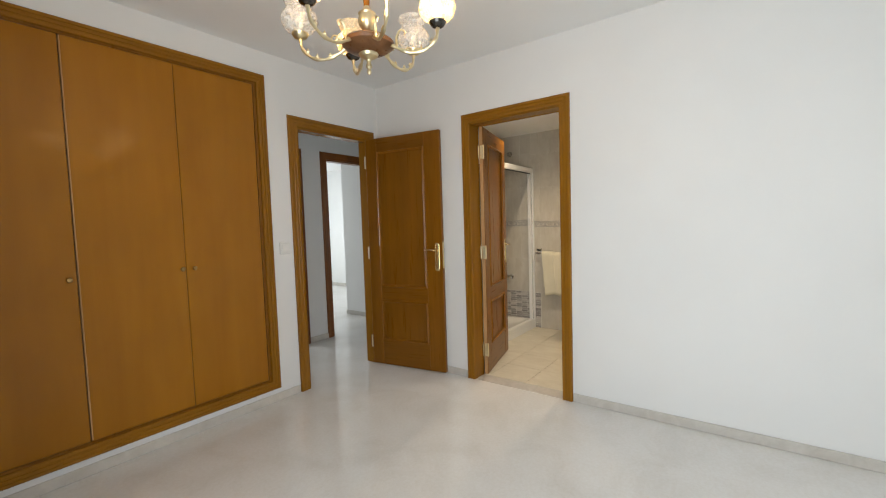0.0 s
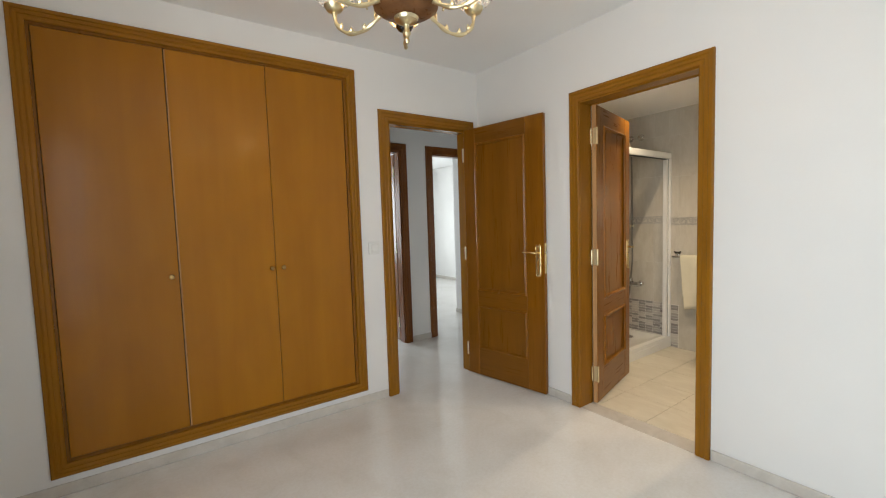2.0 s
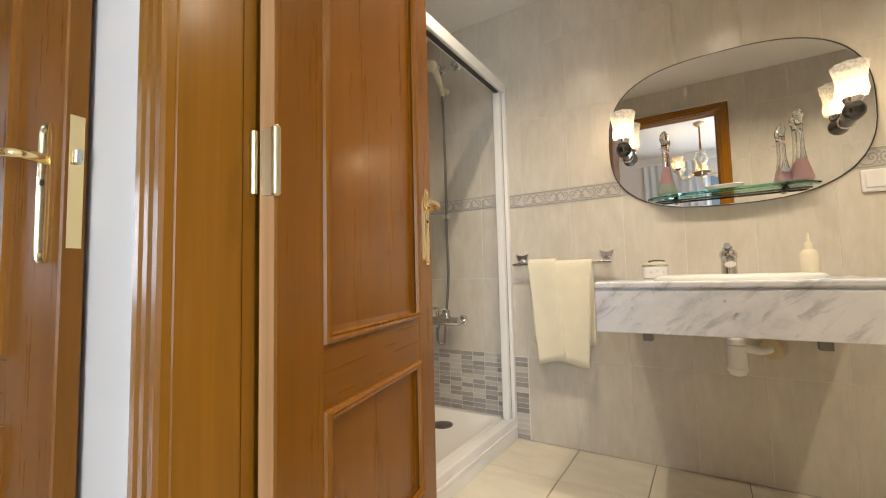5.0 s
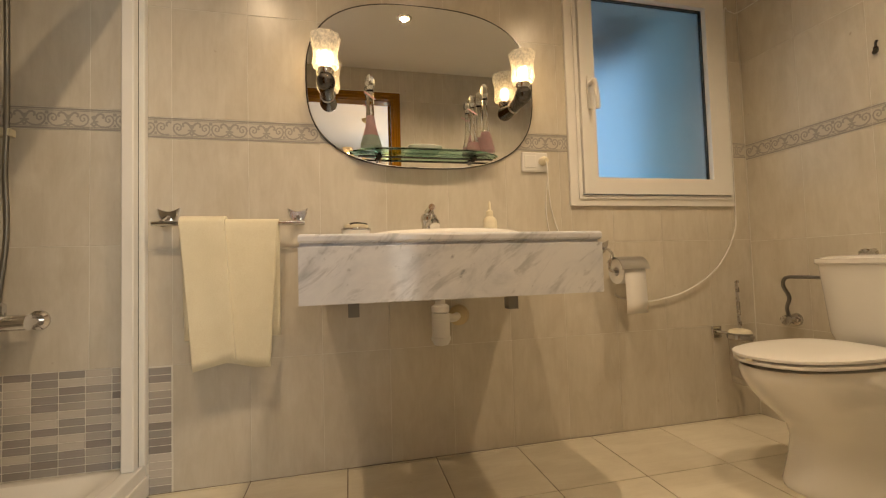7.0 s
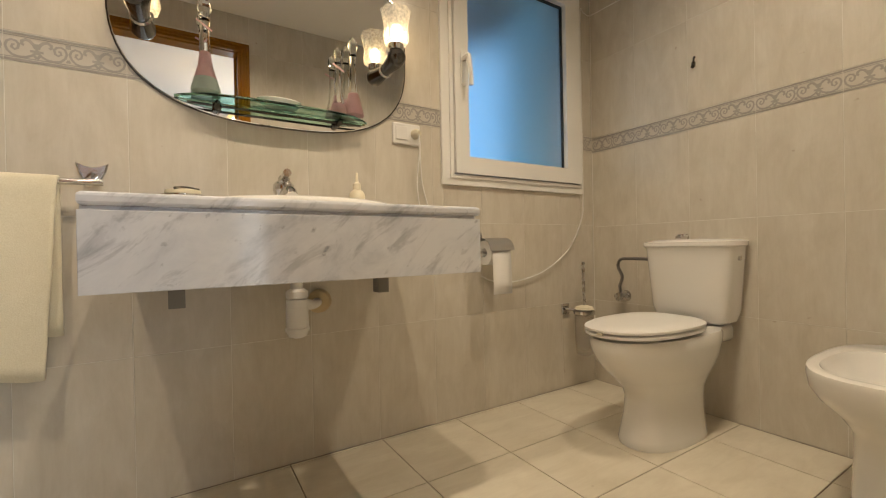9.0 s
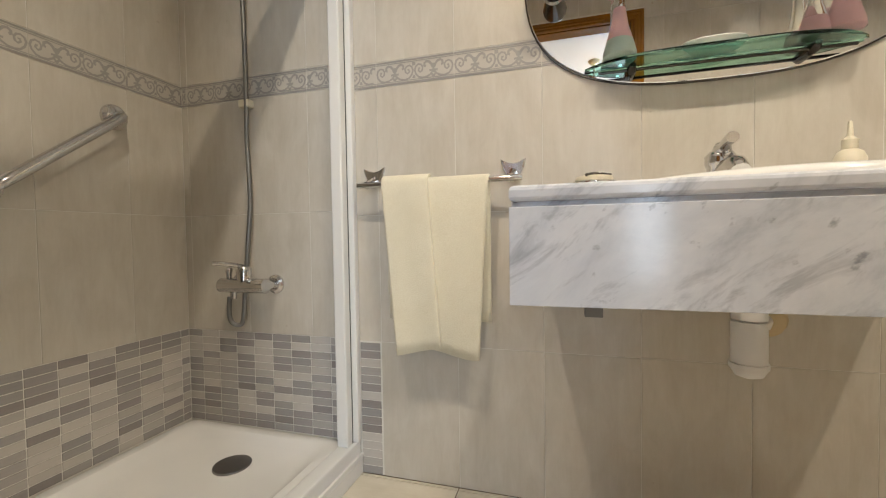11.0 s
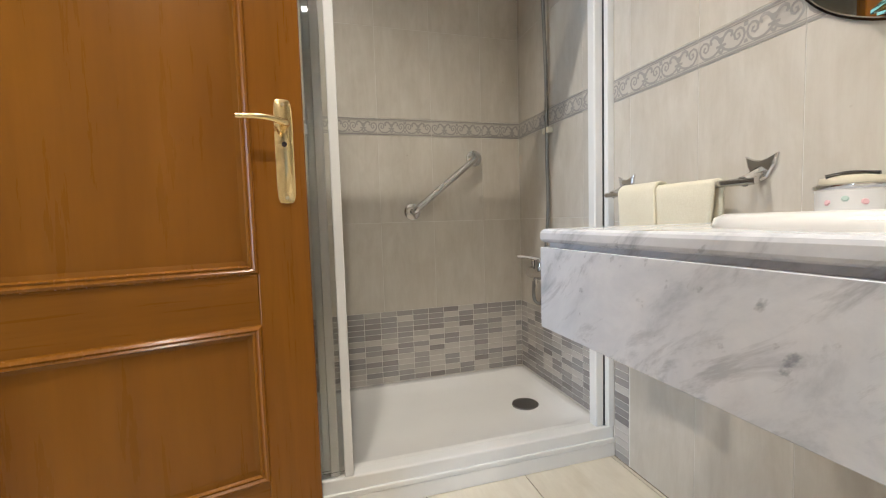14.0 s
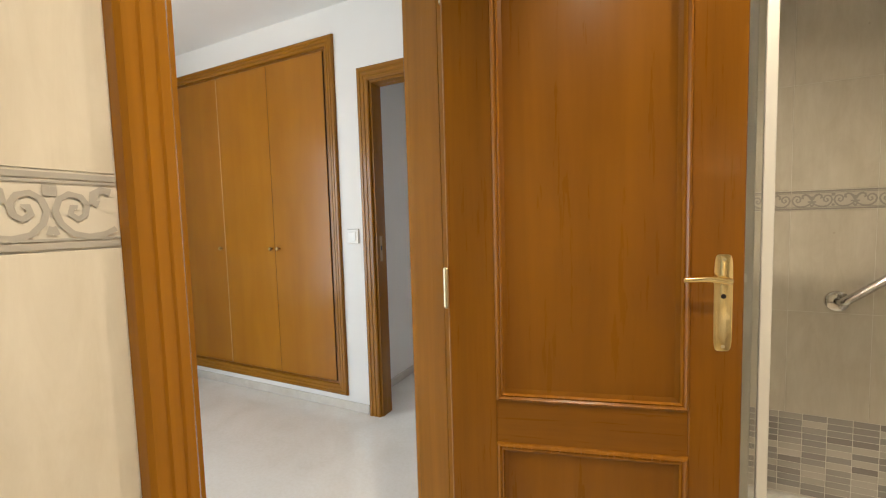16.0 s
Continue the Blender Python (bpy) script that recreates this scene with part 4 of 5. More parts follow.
part("bottle", lathe([(0.010, 0.484), (0.024, 0.489), (0.029, 0.498), (0.029, 0.502), (0.033, 0.503), (0.033, 0.513), (0.030, 0.514), (0.030, 0.592), (0.012, 0.598)], 20), PLASTIC, trap, "", True)
part("waste_pipe", tube(smooth_path([(0.02, 0, 0.575), (0.07, -0.015, 0.578), (0.16, -0.08, 0.553), (0.272, -0.135, 0.55)], 4), 0.016, 12), PLASTIC, trap, "", True)
part("wall_collar", tube([(0.272, -0.135, 0.55), (0.240, -0.122, 0.55), (0.230, -0.118, 0.55)], [0.042, 0.038, 0.022], 16), YELLOWED, trap, "", True)

# ---- things on the counter ----
dish = thing("soap_dish", (1.810, -1.466, 0.836), "oval white ceramic soap dish with a chrome lid", "soap dish")


def oval_body(rings):
    b = bmesh.new()
    loft(b, [[(0.038 * s * math.cos(a), 0.052 * s * math.sin(a), z * 0.88) for a in (2 * math.pi * k / 28 for k in range(28))] for s, z in rings])
    return b


part("cup", oval_body([(0.72, 0), (0.92, 0.004), (0.97, 0.020), (0.97, 0.050), (1.0, 0.058), (0.9, 0.060)]), PORCELAIN, dish, "", True)
part("rim", oval_body([(1.0, 0.059), (1.04, 0.062), (1.04, 0.067), (0.9, 0.070)]), CHROME, dish, "chrome rim", True)
part("soap", oval_body([(0.84, 0.069), (0.88, 0.074), (0.84, 0.082), (0.5, 0.086)]), CREAM, dish, "", True)
part("clip", tube(smooth_path([(-0.030, 0.020, 0.074), (-0.010, -0.005, 0.079), (0.0, -0.040, 0.075)], 4), 0.004, 8), DARK_METAL, dish, "", True)
for k in range(3):
    a0 = radians(165 + 30 * k)
    p0 = Vector((0.0368 * math.cos(a0), 0.0504 * math.sin(a0), 0.030 + 0.006 * (k % 2)))
    part("flower", tube([p0 * 0.99, p0 + Vector((math.cos(a0), math.sin(a0), 0)) * 0.0012], [0.006, 0.004], 7), (SALT_PINK, SALT_GREEN, SALT_PINK)[k], dish)

soap = thing("soap_dispenser", (1.810, -1.985, 0.836), "cream plastic bottle with pointed nozzle", "bottle")
part("bottle", lathe([(0.024, 0), (0.028, 0.004), (0.028, 0.082), (0.022, 0.096), (0.013, 0.102)], 20), CREAM, soap, "", True)
part("nozzle", lathe([(0.014, 0.102), (0.014, 0.122), (0.006, 0.130), (0.004, 0.160), (0.002, 0.163)], 14), CREAM, soap, "", True)

# ---- mirror, shelf and lamps ----
MCY, MCZ, MHY, MHZ = -1.757, 1.478, 0.463, 0.333


def mirror_ring(x, i, n=72):
    out = []
    for k in range(n):
        a = 2 * math.pi * k / n
        c, s = math.cos(a), math.sin(a)
        out.append((x, MCY + (MHY - i) * math.copysign(abs(c) ** (2 / 2.75), c), MCZ + (MHZ - i) * math.copysign(abs(s) ** (2 / 2.75), s)))
    return out


mir = thing("wall_mirror", (0, 0, 0), "large rounded frameless mirror above the washbasin", "mirror")
bm = bmesh.new()
loft(bm, [mirror_ring(1.892, 0.002), mirror_ring(1.886, 0.0), mirror_ring(1.8845, 0.002)])
part("mirror_glass", bm, MIRROR, mir)
bm = bmesh.new()
loft(bm, [mirror_ring(1.8925, 0.0), mirror_ring(1.8925, -0.004), mirror_ring(1.8865, -0.004), mirror_ring(1.8865, 0.0005)], closed=True)
part("edge", bm, DARK_METAL, mir, "thin dark polished mirror edge")

shelf = thing("glass_shelf", (1.884, -1.750, 1.202), "green-edged curved glass shelf on the mirror", "shelf")
bm = bmesh.new()
ring = []
for k in range(25):
    t = k / 24
    ring.append((-0.008 - 0.074 * (1 - abs(2 * t - 1) ** 4.0), 0.302 - 0.604 * t))
ring += [(-0.006, -0.290), (-0.006, 0.290)]
loft(bm, [[(x, y, z) for x, y in ring] for z in (-0.008, 0.0)])
part("glass_plate", bm, GLASS_GREEN, shelf)
part("rod", tube([(-0.030, 0.27, -0.024), (-0.030, -0.27, -0.024)], 0.004, 8), DARK_METAL, shelf, "thin dark rod under the shelf", True)
for yy in (-0.19, 0.19):
    part("clamp", tube([(0.0, yy, -0.020), (-0.035, yy, -0.022), (-0.050, yy, -0.018)], [0.014, 0.012, 0.007], 12), DARK_METAL, shelf, "dark chrome shelf clamp", True)

for i, yy in enumerate((-1.370, -2.136)):
    lamp = thing("wall_lamp", (1.884, yy, 1.375), "lit crackled glass wall lamp with dark teardrop arm", "wall lamp", "mirror lamps")
    part("wall_plate", tube([(0, 0, 0.04), (-0.008, 0, 0.04)], [0.028, 0.024], 18), CHROME, lamp, "", True)
    pts = smooth_path([(-0.004, 0, 0.040), (-0.035, 0, 0.043), (-0.070, 0, 0.047), (-0.105, 0, 0.052), (-0.134, 0, 0.058)], 5)
    n = len(pts)
    part("arm", tube(pts, [(0.020 + 0.014 * (k / (n - 1) / 0.7)) if k / (n - 1) < 0.7 else 0.034 * math.sqrt(max(0.02, 1 - ((k / (n - 1) - 0.7) / 0.31) ** 2)) for k in range(n)], 16), DARK_METAL, lamp, "smoked chrome teardrop arm", True)
    part("collar", lathe([(0.024, 0.078), (0.029, 0.086), (0.029, 0.098), (0.020, 0.102)], 18, -0.098, 0, 0), CHROME, lamp, "", True)
    sh = part("shade", lathe([(0.026, 0.098), (0.041, 0.103), (0.046, 0.120), (0.043, 0.140), (0.042, 0.160), (0.046, 0.185), (0.051, 0.208), (0.053, 0.220)], 36, -0.098, 0, 0, None, False, 9, 0.06), SHADE_BATH, lamp, "crackled clear glass shade", True)
    part("bulb", lathe([(0.008, 0.104), (0.013, 0.116), (0.019, 0.136), (0.017, 0.153), (0.006, 0.164)], 14, -0.098, 0, 0), BULB_BATH, sh, "", True)


def decanter(loc, h, r, salt, level, label, bow):
    e = thing("glass_bottle", loc, label, "bottle", "bath salt bottles on the shelf")
    body = [(r * 0.85, 0.0), (r, 0.004), (r, 0.015 * h / 0.3), (r * 0.80, 0.045 * h / 0.3), (r * 0.52, 0.085 * h / 0.3), (r * 0.36, 0.13 * h / 0.3), (r * 0.31, 0.20 * h / 0.3), (r * 0.36, 0.232 * h / 0.3)]
    part("bottle", lathe(body, 20), GLASS_BOTTLE, e, "", True)
    inner = [(a - 0.003, b + 0.003) for a, b in body if b < level]
    part("salts", lathe(inner, 16), salt, e, "", True)
    if bow and level >= 0.05:
        band = [(a - 0.003, b) for a, b in body if 0.04 < b < 0.15 * h / 0.3]
        part("salt_layer", lathe(band, 16), SALT_PINK, e, "pale pink layer above the green salts", True)
    part("stopper", lathe([(r * 0.30, 0.232 * h / 0.3), (r * 0.36, 0.244 * h / 0.3), (r * 0.50, 0.262 * h / 0.3), (r * 0.42, 0.282 * h / 0.3), (r * 0.12, 0.298 * h / 0.3)], 8), GLASS_BOTTLE, e, "faceted glass stopper")
    if bow:
        part("ribbon", tube([(-r * 0.4, 0, 0.205 * h / 0.3), (-r * 0.5, 0.022, 0.218 * h / 0.3), (-r * 0.45, 0.004, 0.207 * h / 0.3), (-r * 0.5, -0.018, 0.190 * h / 0.3)], 0.0028, 6), SALT_PINK, e)


decanter((1.842, -1.530, 1.203), 0.292, 0.040, SALT_GREEN, 0.05, "tall clear decanter with green bath salts and a bow", True)
decanter((1.846, -1.992, 1.203), 0.288, 0.036, SALT_PINK, 0.12, "tall clear decanter with pink bath salts", False)
decanter((1.850, -1.938, 1.203), 0.240, 0.030, SALT_PINK, 0.04, "smaller clear decanter with a little pink salt", True)
sd = thing("shelf_dish", (1.846, -1.740, 1.203), "flat oval white dish on the glass shelf", "dish")
bm = bmesh.new()
loft(bm, [[(0.034 * s * math.cos(a), 0.070 * s * math.sin(a), z) for a in (2 * math.pi * k / 28 for k in range(28))] for s, z in ((0.75, 0), (1.0, 0.016), (0.96, 0.019), (0.7, 0.007))])
part("plate", bm, PORCELAIN, sd, "", True)

# ---- towel bar and towel ----
rail = thing("towel_rail", (1.893, 0, 0), "chrome towel rail with fan-shaped wall brackets", "towel rail")
BAR_Z = 0.921
part("bar", tube([(-0.058, -0.792, BAR_Z), (-0.058, -1.285, BAR_Z)], 0.0085, 12), CHROME, rail, "", True)
for yy in (-0.822, -1.255):
    bm = bmesh.new()
    fan = [(-0.036, 0.030), (-0.030, 0.004), (-0.014, -0.024), (0.0, -0.030), (0.014, -0.024), (0.030, 0.004), (0.036, 0.030), (0.018, 0.021), (0.0, 0.017), (-0.018, 0.021)]
    loft(bm, [[(x, yy + u * s, 0.952 + v * s) for u, v in fan] for x, s in ((0, 1), (-0.007, 1), (-0.010, 0.86))])
    bk = part("wall_bracket", bm, CHROME, rail)
    part("arm", tube([(-0.006, yy, 0.944), (-0.035, yy, 0.932), (-0.058, yy, BAR_Z)], [0.012, 0.011, 0.013], 12), CHROME, bk, "", True)
towel = thing("towel", (1.893, 0, 0), "cream terry hand towel folded over the rail", "towel")


def cloth(y_at, back, front, layers):
    bm = bmesh.new()
    cols = []
    for i in range(31):
        u = i / 30
        col = []
        prof = []
        for k in range(9):
            prof.append((-0.044, BAR_Z - (1 - k / 8) * (BAR_Z - back(u)), 0))
        for k in range(1, 6):
            a = math.pi * k / 6
            prof.append((-0.058 + (0.013 + layers) * math.cos(a), BAR_Z + (0.010 + layers) * math.sin(a), 0))
        for k in range(15):
            prof.append((-0.072 - layers, BAR_Z - k / 14 * (BAR_Z - front(u)), k / 14))
        for x, z, w in prof:
            col.append(bm.verts.new((x - w * (0.004 + 0.003 * math.sin(u * 6 + z * 3)), y_at(u, w), z)))
        cols.append(col)
    for a, b in zip(cols, cols[1:]):
        for k in range(len(a) - 1):
            bm.faces.new((a[k], b[k], b[k + 1], a[k + 1]))
    return bm


def soften(ob, t):
    s = ob.modifiers.new("thickness", "SOLIDIFY")
    s.thickness, s.offset = t, 0
    return ob


soften(part("main_layer", cloth(lambda u, w: -0.886 - 0.309 * u + w * (-0.040 + 0.070 * u), lambda u: 0.52, lambda u: 0.430 + 0.012 * math.sin(u * 5), 0.0), TERRY, towel, "", True), 0.009)
soften(part("folded_layer", cloth(lambda u, w: -0.882 - 0.141 * u - w * (0.043 - 0.008 * u), lambda u: 0.60, lambda u: 0.420 + 0.030 * u, 0.011), TERRY, towel, "", True), 0.008)

# ---- bathroom window ----
WY0, WY1, WZ0, WZ1 = -3.248, -2.384, 0.995, 2.065
w2 = thing("window_2", (1.893, 0, 0), "white aluminium bathroom window with frosted glass", "window", "", 0, "structure")
part("outer_frame", wall_boxes("y", -0.014, 0.05, WY0, WY1, WZ0, WZ1, [(WY0 + 0.028, WY1 - 0.056, WZ0 + 0.046, WZ1 - 0.046)]), LACQUER, w2)
part("frame_lip", wall_boxes("y", -0.022, -0.014, WY0 + 0.012, WY1 - 0.038, WZ0 + 0.030, WZ1 - 0.03, [(WY0 + 0.024, WY1 - 0.054, WZ0 + 0.044, WZ1 - 0.044)]), LACQUER, w2)
sash = part("sash", wall_boxes("y", -0.032, 0.03, WY0 + 0.030, WY1 - 0.059, WZ0 + 0.049, WZ1 - 0.049, [(WY0 + 0.128, WY1 - 0.128, WZ0 + 0.122, WZ1 - 0.122)]), LACQUER, w2)
part("glazing_bead", wall_boxes("y", -0.008, 0.012, WY0 + 0.1285, WY1 - 0.1285, WZ0 + 0.1225, WZ1 - 0.1225, [(WY0 + 0.134, WY1 - 0.134, WZ0 + 0.127, WZ1 - 0.13)]), SEAL, sash)
pane = part("pane", box(0.004, 0.010, WY0 + 0.130, WY1 - 0.130, WZ0 + 0.124, WZ1 - 0.124), GLASS_FROST, sash, "pale blue frosted pane")
pane.visible_shadow = False
hp = part("handle_plate", box(-0.040, -0.032, WY1 - 0.112, WY1 - 0.086, 1.415, 1.565, 0.004, 2), LACQUER, sash)
part("handle", tube(smooth_path([(-0.040, WY1 - 0.099, 1.525), (-0.072, WY1 - 0.099, 1.527), (-0.078, WY1 - 0.100, 1.515), (-0.078, WY1 - 0.108, 1.45), (-0.076, WY1 - 0.110, 1.405)], 5), [0.011] * 8 + [0.010] * 13, 10), LACQUER, hp, "", True)

# light shaft outside the window; both backdrop panels glow in place of daylight
tagged(link_mesh("backdrop", box(2.80, 2.82, -4.2, -1.6, 0.4, 3.4), SHAFT_GLOW), "pale blue glowing panel standing in for daylight outside the window", "backdrop", "", "structure")
structure("backdrop", box(2.22, 2.36, -3.9, -3.10, 0.4, 3.2), emitter("dim_shaft_glow", (0.14, 0.34, 0.47), 0.75), "dim blue-grey glowing panel for the darker side of the light shaft", "backdrop")
hood = thing("shaft_duct", (2.36, -2.66, 2.02), "dark bent duct in the light shaft", "duct")
part("pipe", tube(smooth_path([(0, -0.55, 0.30), (0, -0.28, 0.02), (0, -0.02, -0.02), (0, 0.16, 0.14), (0.0, 0.50, 0.20)], 6), 0.15, 14), paint("dark_duct_metal", (0.05, 0.07, 0.08), 0.6), hood, "", True)

# ---- socket, paper holder, brush ----
so = thing("wall_socket", (1.893, -2.222, 1.180), "white double wall socket with a plugged-in plug", "socket")
part("cover", box(-0.012, 0, -0.060, 0.060, -0.040, 0.044, 0.005, 2), PLASTIC, so)
part("rocker", box(-0.016, -0.011, -0.004, 0.050, -0.024, 0.030, 0.002), PLASTIC, so)
part("plug", tube([(-0.010, -0.035, 0.004), (-0.030, -0.035, 0.004), (-0.046, -0.038, 0.0)], [0.019, 0.018, 0.010], 14), CREAM, so, "", True)

for k, (y1, y2) in enumerate(((-2.285, -2.345), (-2.262, -2.300))):
    lead = thing("power_lead", (1.893, 0, 0), "thin white lead hanging from the wall plug", "cable", "leads below the socket")
    part("wire", tube(smooth_path([(-0.044, -2.258, 1.178), (-0.040, -2.264, 1.120), (-0.016, y1, 0.990), (-0.008, y2 + 0.02, 0.860), (-0.006, y2, 0.740)], 6), 0.0028, 6), PLASTIC, lead, "", True)

tp = thing("paper_holder", (1.893, -2.582, 0), "chrome toilet paper holder with hinged cover", "paper holder")
bm = bmesh.new()
loft(bm, [[(x, 0.055 + u * s, 0.812 + v * s) for u, v in fan] for x, s in ((0, 1), (-0.007, 1), (-0.010, 0.86))])
part("wall_bracket", bm, CHROME, tp)
part("arm", tube(smooth_path([(-0.006, 0.055, 0.806), (-0.05, 0.055, 0.80), (-0.085, 0.060, 0.775), (-0.088, 0.075, 0.735), (-0.088, 0.062, 0.706), (-0.088, -0.06, 0.704)], 5), 0.006, 10), CHROME, tp, "", True)
bm = bmesh.new()
loft(bm, [[(-0.088 + 0.062 * math.cos(a), yy, 0.704 + 0.062 * math.sin(a)) for a in (radians(40 + 12 * k) for k in range(12))] +
          [(-0.088 + 0.059 * math.cos(a), yy, 0.704 + 0.059 * math.sin(a)) for a in (radians(40 + 12 * k) for k in range(11, -1, -1))] for yy in (0.058, -0.070)])
part("cover_flap", bm, ALU_GREY, tp, "curved satin steel flap")
roll = thing("toilet_paper", (1.805, -2.586, 0.704), "white toilet paper roll with a hanging sheet", "paper roll")
bm = bmesh.new()
loft(bm, [[(r * math.cos(a), yy, r * math.sin(a)) for a in (2 * math.pi * k / 28 for k in range(28))] for r, yy in ((0.019, -0.05), (0.052, -0.05), (0.052, 0.05), (0.019, 0.05))], closed=True)
part("roll", bm, PAPER, roll, "", True)
bm = bmesh.new()
cols = [[bm.verts.new((x, yy, z)) for x, z in ((-0.050, 0.02), (-0.0535, -0.01), (-0.055, -0.06), (-0.058, -0.12), (-0.057, -0.172))] for yy in (-0.05, 0.0, 0.048)]
for a, b in zip(cols, cols[1:]):
    for k in range(4):
        bm.faces.new((a[k], b[k], b[k + 1], a[k + 1]))
soften(part("hanging_sheet", bm, PAPER, roll, "", True), 0.0015)

br = thing("toilet_brush", (1.893, -3.112, 0), "steel toilet brush in a wall-mounted cup", "toilet brush")
part("wall_bracket", box(-0.010, 0, -0.026, 0.026, 0.375, 0.430, 0.003), CHROME, br)
part("arm", tube([(-0.008, 0, 0.405), (-0.05, -0.02, 0.40)], 0.008, 10), CHROME, br, "", True)
part("ring", lathe([(0.046, 0.385), (0.052, 0.386), (0.052, 0.402), (0.046, 0.403)], 24, -0.095, -0.035), CHROME, br, "", True)
part("cup", lathe([(0.020, 0.18), (0.040, 0.19), (0.046, 0.25), (0.047, 0.41), (0.043, 0.41), (0.040, 0.22), (0.01, 0.20)], 22, -0.095, -0.035), GLASS_CUP, br, "smoky glass cup", True)
part("lid", lathe([(0.047, 0.410), (0.040, 0.422), (0.012, 0.430)], 20, -0.095, -0.035), CREAM, br, "", True)
part("handle", tube([(-0.095, -0.035, 0.425), (-0.093, -0.035, 0.52), (-0.092, -0.035, 0.645)], [0.008, 0.007, 0.008], 10), STEEL, br, "", True)

# ---- toilet ----
toilet = thing("toilet", (1.325, -3.345, 0), "white porcelain close-coupled toilet with closed lid", "toilet")
bm = bmesh.new()
loft(bm, [egg(0.0, 0.112, 0.16, 0.540), egg(0.012, 0.114, 0.155, 0.545), egg(0.03, 0.110, 0.16, 0.540), egg(0.10, 0.101, 0.16, 0.520), egg(0.16, 0.098, 0.155, 0.512), egg(0.20, 0.104, 0.15, 0.525), egg(0.24, 0.122, 0.14, 0.565),
          egg(0.28, 0.141, 0.12, 0.615), egg(0.32, 0.151, 0.10, 0.652), egg(0.36, 0.156, 0.085, 0.676), egg(0.390, 0.157, 0.08, 0.684), egg(0.402, 0.152, 0.085, 0.680), egg(0.404, 0.11, 0.13, 0.64)])
part("bowl", bm, PORCELAIN, toilet, "", True)
bm = bmesh.new()
loft(bm, [egg(0.413, 0.1523, 0.225, 0.685), egg(0.416, 0.157, 0.22, 0.695), egg(0.424, 0.157, 0.22, 0.695), egg(0.427, 0.1523, 0.225, 0.688)])
part("seat", bm, PLASTIC, toilet, "", True)
bm = bmesh.new()
loft(bm, [egg(0.4315, 0.1523, 0.222, 0.688), egg(0.433, 0.1579, 0.218, 0.697), egg(0.441, 0.1579, 0.218, 0.697), egg(0.447, 0.1466, 0.23, 0.68), egg(0.45, 0.094, 0.3, 0.6), egg(0.451, 0.0188, 0.42, 0.48)])
part("lid", bm, PLASTIC, toilet, "", True)
for sx in (-0.075, 0.075):
    part("lid_hinge", tube([(sx - 0.02, 0.214, 0.425), (sx + 0.02, 0.214, 0.425)], 0.011, 10), CHROME, toilet, "", True)
part("lid_buffer", box(-0.012, 0.012, 0.688, 0.698, 0.4245, 0.4315, 0.002), CREAM, toilet)
part("tank_seat", box(-0.115, 0.115, 0.012, 0.240, 0.335, 0.404, 0.02, 3), PORCELAIN, toilet, "", True)
bm = bmesh.new()
loft(bm, [rounded(0.404, -0.115, 0.115, 0.02, 0.140, 36, 4), rounded(0.420, -0.140, 0.140, 0.012, 0.162, 36, 4), rounded(0.46, -0.152, 0.152, 0.008, 0.172, 36, 4.5), rounded(0.715, -0.172, 0.172, 0.006, 0.185, 36, 5)])
part("tank", bm, PORCELAIN, toilet, "", True)
bm = bmesh.new()
loft(bm, [rounded(0.712, -0.175, 0.175, 0.004, 0.189, 36, 5), rounded(0.718, -0.180, 0.180, 0.002, 0.195, 36, 5), rounded(0.733, -0.180, 0.180, 0.002, 0.195, 36, 5), rounded(0.741, -0.16, 0.16, 0.02, 0.175, 36, 4), rounded(0.745, -0.08, 0.08, 0.06, 0.15, 36, 3)])
part("tank_lid", bm, PORCELAIN, toilet, "", True)
part("flush_button", lathe([(0.026, 0.742), (0.026, 0.758), (0.021, 0.761), (0.021, 0.766), (0.003, 0.767)], 18, 0.04, 0.10), STEEL, toilet, "", True)
part("tank_bolt", tube([(-0.166, 0.10, 0.668), (-0.176, 0.10, 0.668)], 0.009, 10), CHROME, toilet, "", True)
for sx in (-1, 1):
    part("floor_bolt", tube([(sx * 0.084, 0.33, 0.050), (sx * 0.0985, 0.335, 0.048)], 0.009, 10), SLOT_BROWN, toilet)

valve = thing("water_valve", (1.70, -3.345, 0.470), "chrome stop valve and hose feeding the toilet tank", "valve")
part("rose", tube([(0, 0, 0), (0, 0.008, 0)], [0.028, 0.024], 16), CHROME, valve, "", True)
part("body", tube([(0, 0.008, 0), (0, 0.05, 0)], 0.011, 10), STEEL, valve, "", True)
part("handwheel", tube([(0, 0.048, 0), (0, 0.056, 0), (0, 0.070, 0)], [0.012, 0.022, 0.020], 8), STEEL, valve)
part("hose", tube(smooth_path([(0.0, 0.036, 0.005), (0.005, 0.045, 0.05), (-0.02, 0.06, 0.10), (-0.005, 0.07, 0.15), (-0.03, 0.085, 0.185), (-0.09, 0.09, 0.19), (-0.215, 0.09, 0.188)], 6), 0.0075, 8), DRAIN_METAL, valve, "", True)

